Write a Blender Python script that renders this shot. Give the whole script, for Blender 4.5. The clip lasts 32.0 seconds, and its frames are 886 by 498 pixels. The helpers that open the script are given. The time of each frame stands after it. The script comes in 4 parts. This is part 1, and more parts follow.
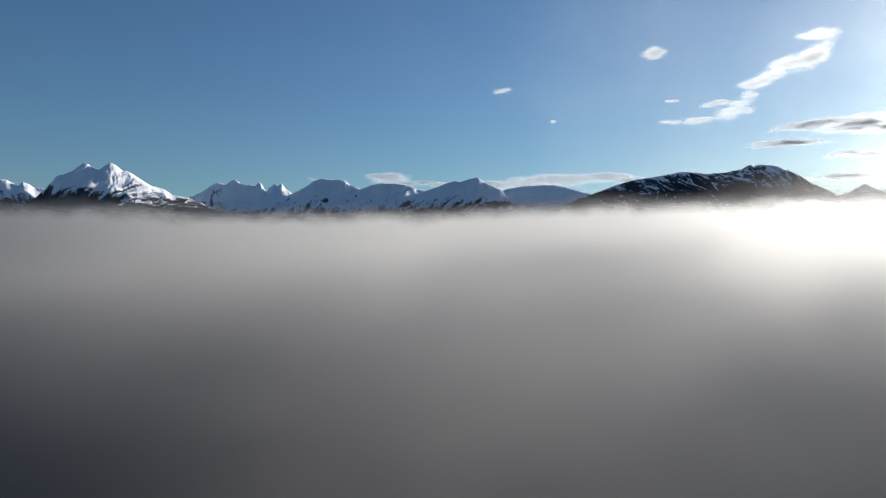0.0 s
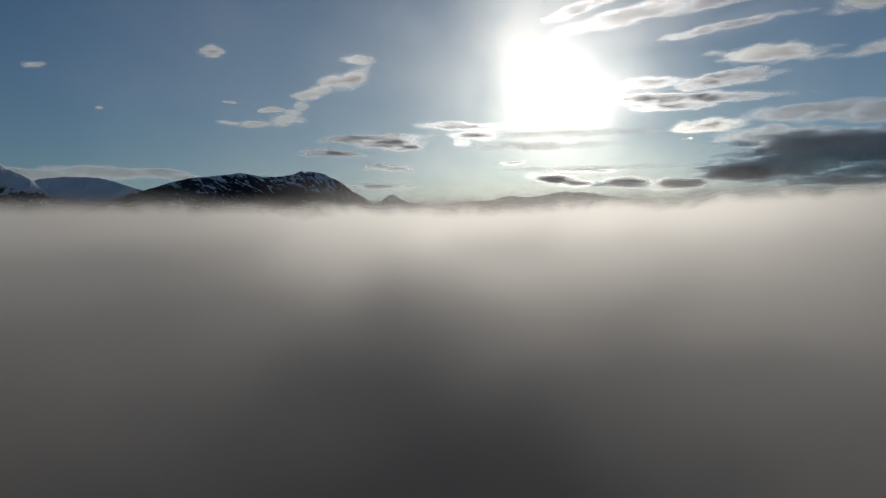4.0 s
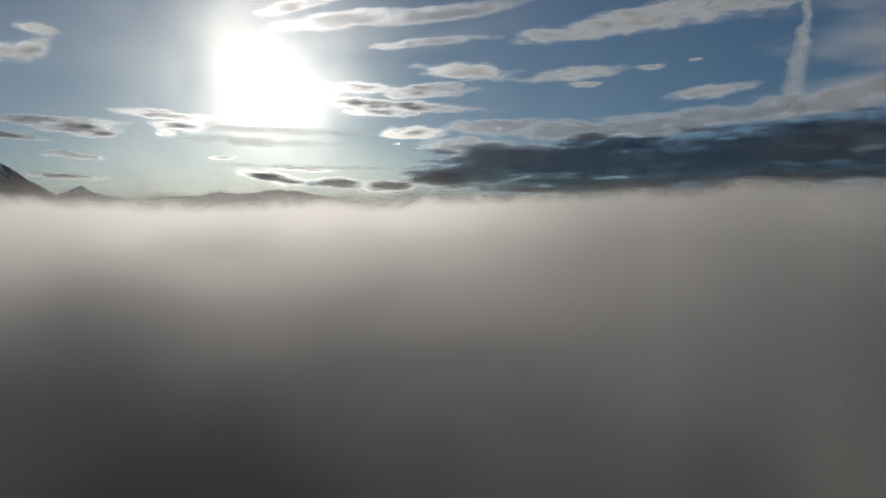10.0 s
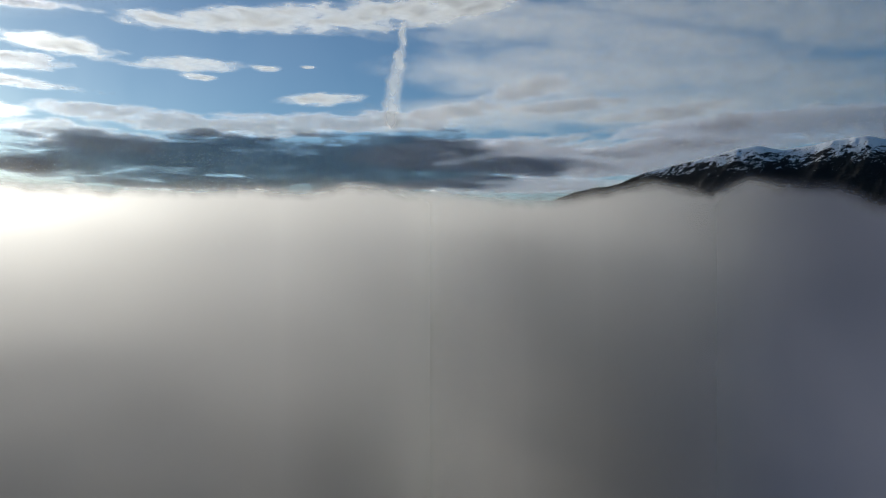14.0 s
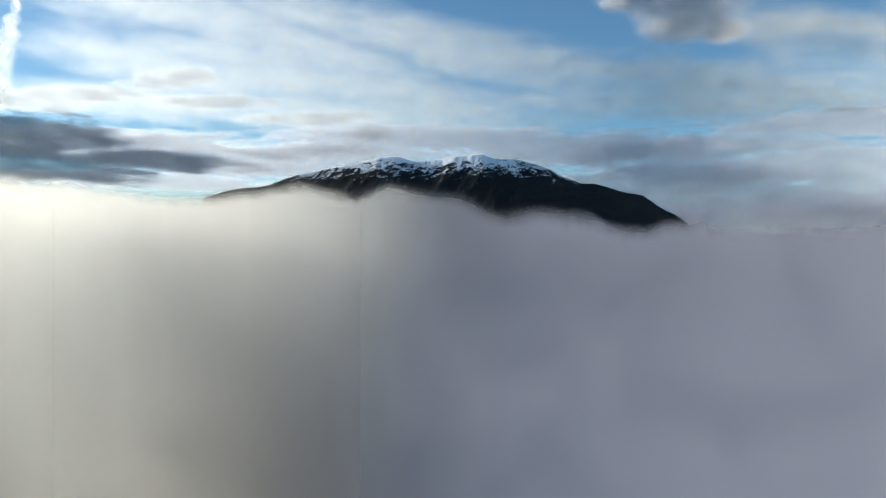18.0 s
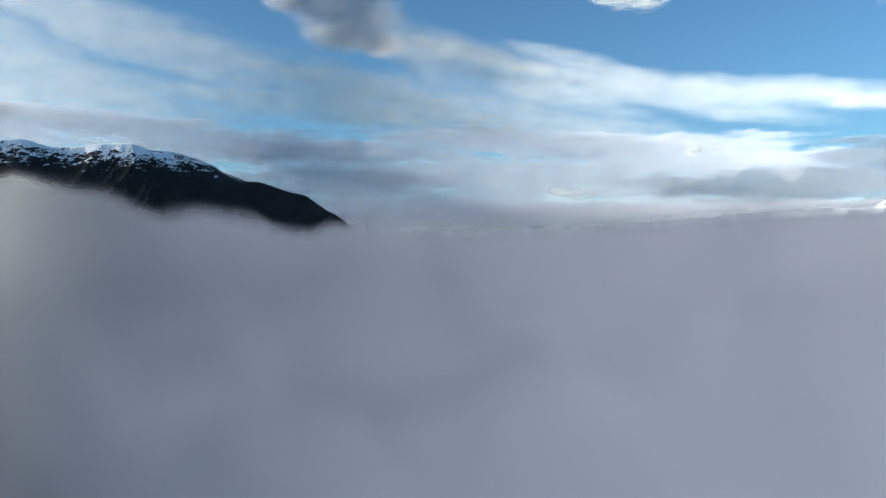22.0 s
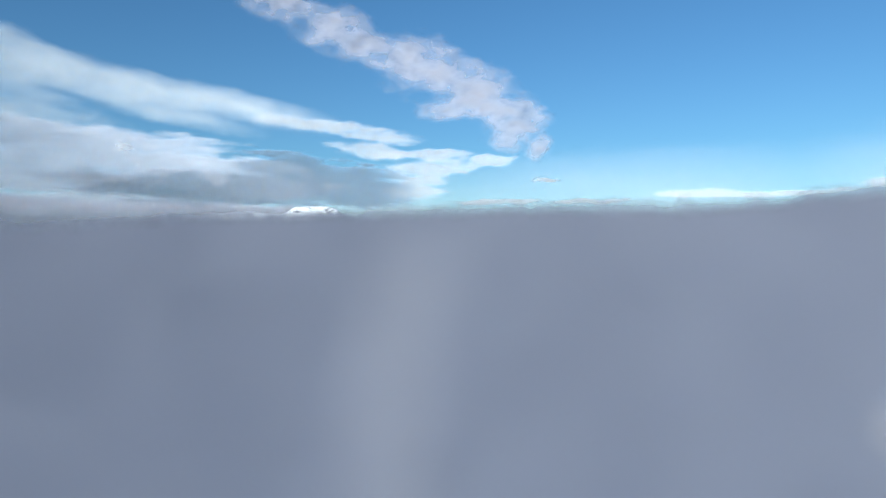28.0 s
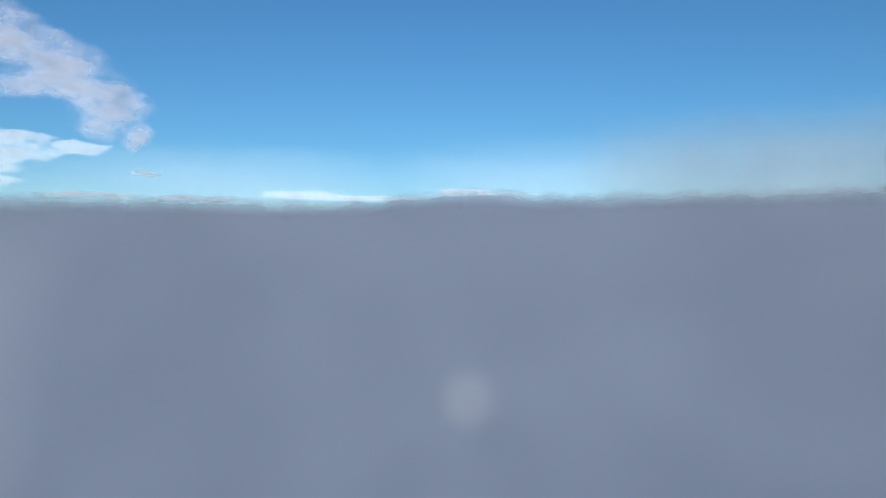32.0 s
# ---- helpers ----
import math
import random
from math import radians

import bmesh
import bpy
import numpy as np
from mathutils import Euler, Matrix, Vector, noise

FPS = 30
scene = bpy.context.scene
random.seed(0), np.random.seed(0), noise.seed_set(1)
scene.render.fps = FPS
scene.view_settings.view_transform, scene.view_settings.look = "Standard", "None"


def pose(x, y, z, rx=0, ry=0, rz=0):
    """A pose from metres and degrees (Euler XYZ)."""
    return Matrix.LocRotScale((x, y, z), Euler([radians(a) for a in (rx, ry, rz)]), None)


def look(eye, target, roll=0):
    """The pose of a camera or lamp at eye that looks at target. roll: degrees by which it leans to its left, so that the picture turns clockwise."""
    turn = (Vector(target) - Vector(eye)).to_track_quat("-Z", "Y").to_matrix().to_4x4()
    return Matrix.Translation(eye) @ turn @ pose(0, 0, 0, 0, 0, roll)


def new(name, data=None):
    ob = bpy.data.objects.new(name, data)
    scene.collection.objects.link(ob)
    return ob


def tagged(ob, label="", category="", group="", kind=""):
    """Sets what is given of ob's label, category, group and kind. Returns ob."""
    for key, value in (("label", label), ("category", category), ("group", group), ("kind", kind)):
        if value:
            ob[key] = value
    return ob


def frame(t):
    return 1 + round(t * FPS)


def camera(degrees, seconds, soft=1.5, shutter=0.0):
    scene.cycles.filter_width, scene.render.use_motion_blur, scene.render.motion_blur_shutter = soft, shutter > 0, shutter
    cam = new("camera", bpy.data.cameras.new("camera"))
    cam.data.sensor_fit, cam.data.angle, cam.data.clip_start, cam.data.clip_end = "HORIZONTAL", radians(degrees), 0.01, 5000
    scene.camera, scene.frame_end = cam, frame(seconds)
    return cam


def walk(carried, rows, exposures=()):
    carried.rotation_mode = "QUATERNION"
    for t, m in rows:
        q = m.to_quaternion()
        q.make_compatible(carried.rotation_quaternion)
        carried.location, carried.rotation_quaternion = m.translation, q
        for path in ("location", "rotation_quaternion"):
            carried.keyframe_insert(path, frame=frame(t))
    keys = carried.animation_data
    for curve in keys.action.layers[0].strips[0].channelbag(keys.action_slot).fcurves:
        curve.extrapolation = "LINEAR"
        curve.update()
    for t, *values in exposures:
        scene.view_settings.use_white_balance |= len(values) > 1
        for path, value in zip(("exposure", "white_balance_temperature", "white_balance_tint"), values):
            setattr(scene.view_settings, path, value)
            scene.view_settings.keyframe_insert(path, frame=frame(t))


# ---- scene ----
# ---- camera and its walk ----
EYE_Z = 250.0
cam = camera(66.1, 32.0, 1.2)
scene.cycles.transparent_max_bounces = 48  # many thin layers of fog and cloud
PATH = [
    (0.0, 0.0, 0.4), (0.5, 3.74, 0.4), (1.0, 7.93, 0.4), (1.5, 12.43, 0.4), (2.0, 17.19, 0.4), (2.5, 22.07, 0.4), (3.0, 26.94, 0.4), (3.5, 31.72, 0.41),
    (4.0, 36.04, 0.4), (4.5, 39.31, 0.39), (6.5, 46.59, 0.37), (7.0, 47.73, 0.36), (7.5, 49.07, 0.35), (8.0, 50.83, 0.34), (8.5, 52.88, 0.33), (9.0,
    55.43, 0.32), (9.5, 57.64, 0.31), (10.0, 59.83, 0.3), (10.5, 61.9, 0.29), (11.0, 64.72, 0.28), (11.5, 68.97, 0.26), (12.0, 73.8, 0.26), (12.5, 78.91,
    0.26), (13.0, 83.52, 0.25), (13.5, 87.21, 0.25), (14.0, 91.42, 0.25), (14.5, 96.79, 0.26), (15.0, 102.27, 0.28), (15.5, 107.31, 0.31), (17.5, 117.2,
    0.34), (18.0, 120.2, 0.34), (18.5, 123.17, 0.33), (19.0, 125.68, 0.32), (19.5, 128.0, 0.31), (20.0, 130.91, 0.3), (20.5, 135.38, 0.29), (21.0, 139.68,
    0.28), (21.5, 143.83, 0.27), (22.0, 147.91, 0.26), (22.5, 151.95, 0.25), (23.0, 155.47, 0.24), (23.5, 158.01, 0.23), (24.0, 160.28, 0.21), (24.5,
    162.57, 0.2), (25.0, 165.19, 0.19), (25.5, 168.91, 0.18), (26.0, 174.63, 0.19), (26.5, 180.64, 0.23), (28.5, 195.67, 0.31), (29.0, 197.91, 0.33),
    (29.5, 202.27, 0.33), (30.0, 207.04, 0.3), (30.5, 211.84, 0.26), (31.0, 216.77, 0.24), (31.5, 221.23, 0.23), (32.0, 225.45, 0.23),
]
EXPOSURES = [
    (0.0, 0.55, 6650.0, 10.0), (1.5, 0.15, 6800.0, 10.0), (3.5, -0.62, 7000.0, 10.0), (9.0, -0.85, 7000.0, 10.0), (11.0, -0.6, 6900.0, 10.0), (12.5, -0.32, 6750.0, 9.0),
    (14.0, 0.35, 6750.0, 7.0), (15.0, 0.85, 6750.0, 5.0), (18.0, 1.45, 7100.0, 3.0), (21.0, 1.45, 6850.0, 2.0), (24.0, 1.4, 6300.0, 1.0), (28.0, 1.0, 6000.0, 1.0), (32.0, 0.8, 5800.0, 0.0),
]
walk(cam, [(t, pose(0, 0, EYE_Z, 90 + pitch, 0, -yaw)) for t, yaw, pitch in PATH], EXPOSURES)

# ---- world and sun ----
SUN_AZ, SUN_EL = 45.5, 12.3


def heading(az, el=0.0):
    """Unit vector for a compass bearing (clockwise from +y) and an elevation in degrees."""
    a, e = radians(az), radians(el)
    return Vector((math.sin(a) * math.cos(e), math.cos(a) * math.cos(e), math.sin(e)))


def link(tree, a, b):
    tree.links.new(a, b)


def node(tree, kind, **values):
    """A shader node; keyword values set its inputs by name (underscores for blanks)."""
    n = tree.nodes.new(kind)
    for key, value in values.items():
        n.inputs[key.replace("_", " ")].default_value = value
    return n


def maths(tree, op, a, b=None, clamp=False):
    n = tree.nodes.new("ShaderNodeMath")
    n.operation, n.use_clamp = op, clamp
    for i, v in enumerate((a, b)):
        if v is None:
            continue
        if isinstance(v, (int, float)):
            n.inputs[i].default_value = v
        else:
            link(tree, v, n.inputs[i])
    return n.outputs[0]


def smooth(tree, value, low, high, to_low=0.0, to_high=1.0):
    n = tree.nodes.new("ShaderNodeMapRange")
    n.interpolation_type = "SMOOTHSTEP"
    link(tree, value, n.inputs["Value"])
    for key, v in (("From Min", low), ("From Max", high), ("To Min", to_low), ("To Max", to_high)):
        n.inputs[key].default_value = v
    return n.outputs["Result"]


def mapped_noise(tree, source, scale, detail=6.0, rough=0.55, stretch=(1, 1, 1), distort=0.0):
    m = tree.nodes.new("ShaderNodeMapping")
    m.inputs["Scale"].default_value = stretch
    link(tree, source, m.inputs["Vector"])
    n = node(tree, "ShaderNodeTexNoise", Scale=scale, Detail=detail, Roughness=rough, Distortion=distort)
    link(tree, m.outputs[0], n.inputs["Vector"])
    return n.outputs["Fac"]


def build_world():
    world = bpy.data.worlds.new("sky")
    scene.world = world
    world.use_nodes = True
    tree = world.node_tree
    tree.nodes.clear()
    sky = tree.nodes.new("ShaderNodeTexSky")
    sky.sky_type, sky.sun_disc = "NISHITA", False
    sky.sun_elevation, sky.sun_rotation = radians(SUN_EL), radians(SUN_AZ)
    sky.altitude, sky.air_density, sky.dust_density, sky.ozone_density = 300, 1.0, 0.4, 2.4
    # bright aureole of thin ice cloud round the sun
    coord = tree.nodes.new("ShaderNodeTexCoord")

    def distance_from(az, el):
        dot = tree.nodes.new("ShaderNodeVectorMath")
        dot.operation = "DOT_PRODUCT"
        link(tree, coord.outputs["Generated"], dot.inputs[0])
        dot.inputs[1].default_value = heading(az, el)
        return maths(tree, "SUBTRACT", 1.0, dot.outputs["Value"])

    away, above = distance_from(SUN_AZ, SUN_EL), distance_from(SUN_AZ - 0.5, SUN_EL + 6.5)
    halo = maths(tree, "MULTIPLY", maths(tree, "EXPONENT", maths(tree, "MULTIPLY", away, -1 / 0.0030)), 22.0)
    for width, gain in ((0.008, 6.0), (0.022, 1.0), (0.14, 1.1)):
        glow = maths(tree, "MULTIPLY", maths(tree, "EXPONENT", maths(tree, "MULTIPLY", away, -1 / width)), gain)
        halo = maths(tree, "ADD", halo, glow)
    glow = maths(tree, "MULTIPLY", maths(tree, "EXPONENT", maths(tree, "MULTIPLY", above, -1 / 0.006)), 9.0)
    halo = maths(tree, "ADD", halo, glow)
    veil = mapped_noise(tree, coord.outputs["Generated"], 6.0, 4.0, 0.5, (1.2, 1.2, 1.0), 0.3)
    halo = maths(tree, "MULTIPLY", halo, smooth(tree, veil, 0.3, 0.7, 0.7, 1.35))
    warm = node(tree, "ShaderNodeMix")
    warm.data_type, warm.blend_type = "RGBA", "MULTIPLY"
    warm.inputs[0].default_value = 1.0
    warm.inputs[6].default_value = (0.95, 0.92, 0.86, 1)
    link(tree, halo, warm.inputs[7])
    clear = node(tree, "ShaderNodeMix")
    clear.data_type, clear.blend_type = "RGBA", "MULTIPLY"
    clear.inputs[0].default_value = 1.0
    clear.inputs[7].default_value = (0.7, 0.96, 1.19, 1)
    link(tree, sky.outputs[0], clear.inputs[6])
    add = node(tree, "ShaderNodeMix")
    add.data_type, add.blend_type = "RGBA", "ADD"
    add.inputs[0].default_value = 1.0
    link(tree, clear.outputs[2], add.inputs[6])
    link(tree, warm.outputs[2], add.inputs[7])
    back = node(tree, "ShaderNodeBackground", Strength=0.055)
    link(tree, add.outputs[2], back.inputs["Color"])
    out = tree.nodes.new("ShaderNodeOutputWorld")
    link(tree, back.outputs[0], out.inputs["Surface"])


build_world()
sun = new("sun", bpy.data.lights.new("sun", "SUN"))
sun.data.energy, sun.data.angle, sun.data.color = 5.0, radians(7.0), (1.0, 0.965, 0.91)
sun.matrix_world = look(heading(SUN_AZ, SUN_EL) * 1000, (0, 0, 0))


# ---- noise for the land and the clouds ----
def value_noise(x, y, seed):
    """Smooth value noise in the plane, 0 to 1, for arrays."""
    xi, yi = np.floor(x).astype(np.int64), np.floor(y).astype(np.int64)
    u, v = x - xi, y - yi
    u, v = u * u * u * (u * (u * 6 - 15) + 10), v * v * v * (v * (v * 6 - 15) + 10)

    def corner(i, j):
        h = (i * 374761393 + j * 668265263 + seed * 974634777) & 0xFFFFFFFF
        h = ((h ^ (h >> 13)) * 1274126177) & 0xFFFFFFFF
        return ((h ^ (h >> 16)) & 0xFFFF) / 65535.0

    a = corner(xi, yi) * (1 - u) + corner(xi + 1, yi) * u
    b = corner(xi, yi + 1) * (1 - u) + corner(xi + 1, yi + 1) * u
    return a * (1 - v) + b * v


def fbm(x, y, seed, octaves=5, gain=0.5):
    total, amp, norm = 0.0, 1.0, 0.0
    for k in range(octaves):
        total = total + amp * value_noise(x * 2.03 ** k + 17.3 * k, y * 2.03 ** k + 5.1 * k, seed + k)
        norm += amp
        amp *= gain
    return total / norm


def ridged(x, y, seed, octaves=6, gain=0.55):
    total, amp, norm = 0.0, 1.0, 0.0
    for k in range(octaves):
        n = value_noise(x * 2.07 ** k + 9.7 * k, y * 2.07 ** k + 3.3 * k, seed + k)
        total = total + amp * (1 - np.abs(2 * n - 1)) ** 1.3
        norm += amp
        amp *= gain
    return total / norm


def grid_mesh(name, x, y, z, uv=None, density=None, closed=False, facing=None):
    """A mesh from a grid of places (rows by columns); closed joins the last column to the first."""
    rows, cols = x.shape
    verts = np.stack([x, y, z], -1).reshape(-1, 3)
    i, j = np.meshgrid(np.arange(rows - 1), np.arange(cols if closed else cols - 1), indexing="ij")
    k = (j + 1) % cols
    quads = np.stack([i * cols + j, i * cols + k, (i + 1) * cols + k, (i + 1) * cols + j], -1).reshape(-1, 4)
    me = bpy.data.meshes.new(name)
    me.vertices.add(len(verts))
    me.vertices.foreach_set("co", verts.ravel())
    me.loops.add(quads.size)
    me.loops.foreach_set("vertex_index", quads.ravel())
    me.polygons.add(len(quads))
    me.polygons.foreach_set("loop_start", np.arange(len(quads)) * 4)
    me.polygons.foreach_set("use_smooth", np.ones(len(quads), bool))
    if uv is not None:
        layer = me.uv_layers.new(name="UVMap")
        layer.data.foreach_set("uv", np.stack(uv, -1).reshape(-1, 2)[quads.ravel()].ravel())
    if density is not None:
        att = me.attributes.new("cover", "FLOAT", "POINT")
        att.data.foreach_set("value", density.ravel().astype(np.float32))
    if facing is not None:
        att = me.attributes.new("facing", "FLOAT_VECTOR", "POINT")
        att.data.foreach_set("vector", np.stack(facing, -1).astype(np.float32).ravel())
    me.update()
    me.validate()
    return me


# ---- materials ----
def material(name):
    mat = bpy.data.materials.new(name)
    mat.use_nodes = True
    tree = mat.node_tree
    tree.nodes.clear()
    out = tree.nodes.new("ShaderNodeOutputMaterial")
    return mat, tree, out


def droplet_normal(tree, coord, size, facing, up, uneven, stretch=(1, 1, 1), own=None):
    """The side that a patch of droplets turns to the light: the face's own or that of its billows, tipped up, made uneven by billows of a size in metres."""
    m = tree.nodes.new("ShaderNodeMapping")
    m.inputs["Scale"].default_value = stretch
    link(tree, coord, m.inputs["Vector"])
    n = node(tree, "ShaderNodeTexNoise", Scale=1 / size, Detail=4.0, Roughness=0.5, Distortion=0.4)
    link(tree, m.outputs[0], n.inputs["Vector"])

    def scaled(vector, centre, by):
        v = tree.nodes.new("ShaderNodeVectorMath")
        v.operation = "MULTIPLY_ADD"
        link(tree, vector, v.inputs[0])
        v.inputs[1].default_value = (by, by, by)
        v.inputs[2].default_value = centre
        return v.outputs[0]

    total = tree.nodes.new("ShaderNodeVectorMath")
    total.operation = "ADD"
    own = own or tree.nodes.new("ShaderNodeNewGeometry").outputs["Normal"]
    link(tree, scaled(own, (0, 0, up), facing), total.inputs[0])
    link(tree, scaled(n.outputs["Color"], (-0.5 * uneven,) * 3, uneven), total.inputs[1])
    unit = tree.nodes.new("ShaderNodeVectorMath")
    unit.operation = "NORMALIZE"
    link(tree, total.outputs[0], unit.inputs[0])
    return unit.outputs[0]


def scattering(tree, back, across, onward, normal, onward_normal, ior, rough, tint=(1.0, 1.0, 1.0), back_tint=(1.0, 1.0, 1.0)):
    """Water droplets: the shares of light that they throw back, let through evenly, and send onward within a lobe about its way."""
    dif = node(tree, "ShaderNodeBsdfDiffuse", Color=(*(back * c * k for c, k in zip(tint, back_tint)), 1))
    link(tree, normal, dif.inputs["Normal"])
    both = dif.outputs[0]
    if across:
        tra = node(tree, "ShaderNodeBsdfTranslucent", Color=(*(across * c for c in tint), 1))
        link(tree, onward_normal, tra.inputs["Normal"])
        add = tree.nodes.new("ShaderNodeAddShader")
        link(tree, both, add.inputs[0])
        link(tree, tra.outputs[0], add.inputs[1])
        both = add.outputs[0]
    if onward:
        lobe = node(tree, "ShaderNodeBsdfRefraction", Color=(*(onward * c for c in tint), 1), Roughness=rough, IOR=ior)
        link(tree, onward_normal, lobe.inputs["Normal"])
        add = tree.nodes.new("ShaderNodeAddShader")
        link(tree, both, add.inputs[0])
        link(tree, lobe.outputs[0], add.inputs[1])
        both = add.outputs[0]
    return both


def see_through(tree, out, shader, alpha):
    clear = tree.nodes.new("ShaderNodeBsdfTransparent")
    mix = tree.nodes.new("ShaderNodeMixShader")
    link(tree, alpha, mix.inputs[0])
    link(tree, clear.outputs[0], mix.inputs[1])
    link(tree, shader, mix.inputs[2])
    link(tree, mix.outputs[0], out.inputs["Surface"])


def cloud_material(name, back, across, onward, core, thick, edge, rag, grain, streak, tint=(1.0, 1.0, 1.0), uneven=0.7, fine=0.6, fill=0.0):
    """Cloud, its bright rim and shaded middle put into the colour by cover: core cuts what the middle lets through;
    thick caps its opacity, edge widens its rim, rag tears it, grain is the size of the tears in metres, streak draws
    them out level, uneven roughens its faces."""
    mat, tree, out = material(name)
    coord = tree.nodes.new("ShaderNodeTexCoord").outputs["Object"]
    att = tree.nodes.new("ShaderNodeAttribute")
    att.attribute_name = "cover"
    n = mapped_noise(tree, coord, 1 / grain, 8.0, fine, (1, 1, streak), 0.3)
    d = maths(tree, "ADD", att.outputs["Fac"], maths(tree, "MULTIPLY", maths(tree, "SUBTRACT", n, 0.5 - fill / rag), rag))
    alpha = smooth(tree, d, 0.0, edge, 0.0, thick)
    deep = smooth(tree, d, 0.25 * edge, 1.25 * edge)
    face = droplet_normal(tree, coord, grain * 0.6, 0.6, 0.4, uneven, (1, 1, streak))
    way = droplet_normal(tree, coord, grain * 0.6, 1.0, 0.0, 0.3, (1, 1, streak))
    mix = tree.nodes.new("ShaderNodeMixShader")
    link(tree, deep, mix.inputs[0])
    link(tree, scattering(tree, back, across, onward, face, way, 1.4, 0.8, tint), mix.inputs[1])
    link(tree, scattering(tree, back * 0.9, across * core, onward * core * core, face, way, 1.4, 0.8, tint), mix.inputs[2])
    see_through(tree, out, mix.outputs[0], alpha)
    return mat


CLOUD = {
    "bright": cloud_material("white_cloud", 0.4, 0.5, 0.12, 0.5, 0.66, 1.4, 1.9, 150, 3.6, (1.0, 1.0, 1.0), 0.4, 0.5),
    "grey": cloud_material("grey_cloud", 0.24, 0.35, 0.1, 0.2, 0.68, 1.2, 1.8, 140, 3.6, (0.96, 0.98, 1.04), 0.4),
    # dark: the blue of skylit shade is put into the tint
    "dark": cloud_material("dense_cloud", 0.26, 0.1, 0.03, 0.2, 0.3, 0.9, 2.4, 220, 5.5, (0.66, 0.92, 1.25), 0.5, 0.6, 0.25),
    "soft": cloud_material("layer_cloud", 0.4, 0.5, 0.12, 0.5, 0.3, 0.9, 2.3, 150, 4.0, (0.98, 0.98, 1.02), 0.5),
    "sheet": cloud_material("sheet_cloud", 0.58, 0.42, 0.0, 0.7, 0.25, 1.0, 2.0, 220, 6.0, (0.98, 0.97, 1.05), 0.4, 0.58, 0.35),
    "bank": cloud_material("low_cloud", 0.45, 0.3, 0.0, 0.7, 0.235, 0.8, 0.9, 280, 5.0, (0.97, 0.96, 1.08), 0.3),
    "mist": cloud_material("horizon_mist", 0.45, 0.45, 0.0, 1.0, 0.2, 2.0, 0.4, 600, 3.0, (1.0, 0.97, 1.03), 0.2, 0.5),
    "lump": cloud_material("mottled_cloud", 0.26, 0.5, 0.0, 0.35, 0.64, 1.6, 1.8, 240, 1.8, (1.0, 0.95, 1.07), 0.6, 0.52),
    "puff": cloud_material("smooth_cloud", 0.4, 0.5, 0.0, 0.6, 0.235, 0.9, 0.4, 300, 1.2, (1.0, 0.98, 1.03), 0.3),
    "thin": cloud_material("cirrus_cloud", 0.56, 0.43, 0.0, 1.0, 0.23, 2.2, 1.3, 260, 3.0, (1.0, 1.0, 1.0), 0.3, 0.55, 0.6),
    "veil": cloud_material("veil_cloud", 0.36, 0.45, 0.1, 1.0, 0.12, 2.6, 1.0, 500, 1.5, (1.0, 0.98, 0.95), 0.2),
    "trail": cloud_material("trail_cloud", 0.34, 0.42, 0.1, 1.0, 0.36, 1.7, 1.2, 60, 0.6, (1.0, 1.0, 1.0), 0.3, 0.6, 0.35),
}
# how clouds are torn: degrees across, degrees up, strength; how far their faces bulge, in metres, and how uneven they are
TORN = {"bright": (2.0, 0.5, 0.5, 20, 0.5), "grey": (1.8, 0.4, 0.7, 14, 0.5), "dark": (4.0, 0.45, 1.5, 20, 0.5), "soft": (5.0, 0.6, 0.7, 14, 0.5),
        "sheet": (6.0, 0.55, 0.8, 14, 0.5), "lump": (1.5, 0.8, 1.0, 45, 1.0), "bank": (4.5, 0.4, 0.4, 10, 0.3), "puff": (3.0, 2.0, 0.2, 110, 0.05),
        "thin": (7.0, 0.9, 1.0, 8, 0.3), "veil": (14.0, 5.0, 0.6, 4, 0.2), "mist": (14.0, 1.5, 0.4, 4, 0.2), "trail": (0.8, 1.2, 0.5, 8, 0.5)}
LAYERS = {"bright": 2, "grey": 2, "lump": 2, "trail": 2, "soft": 3, "sheet": 5, "thin": 4, "veil": 2, "mist": 2, "dark": 6, "bank": 8, "puff": 7}


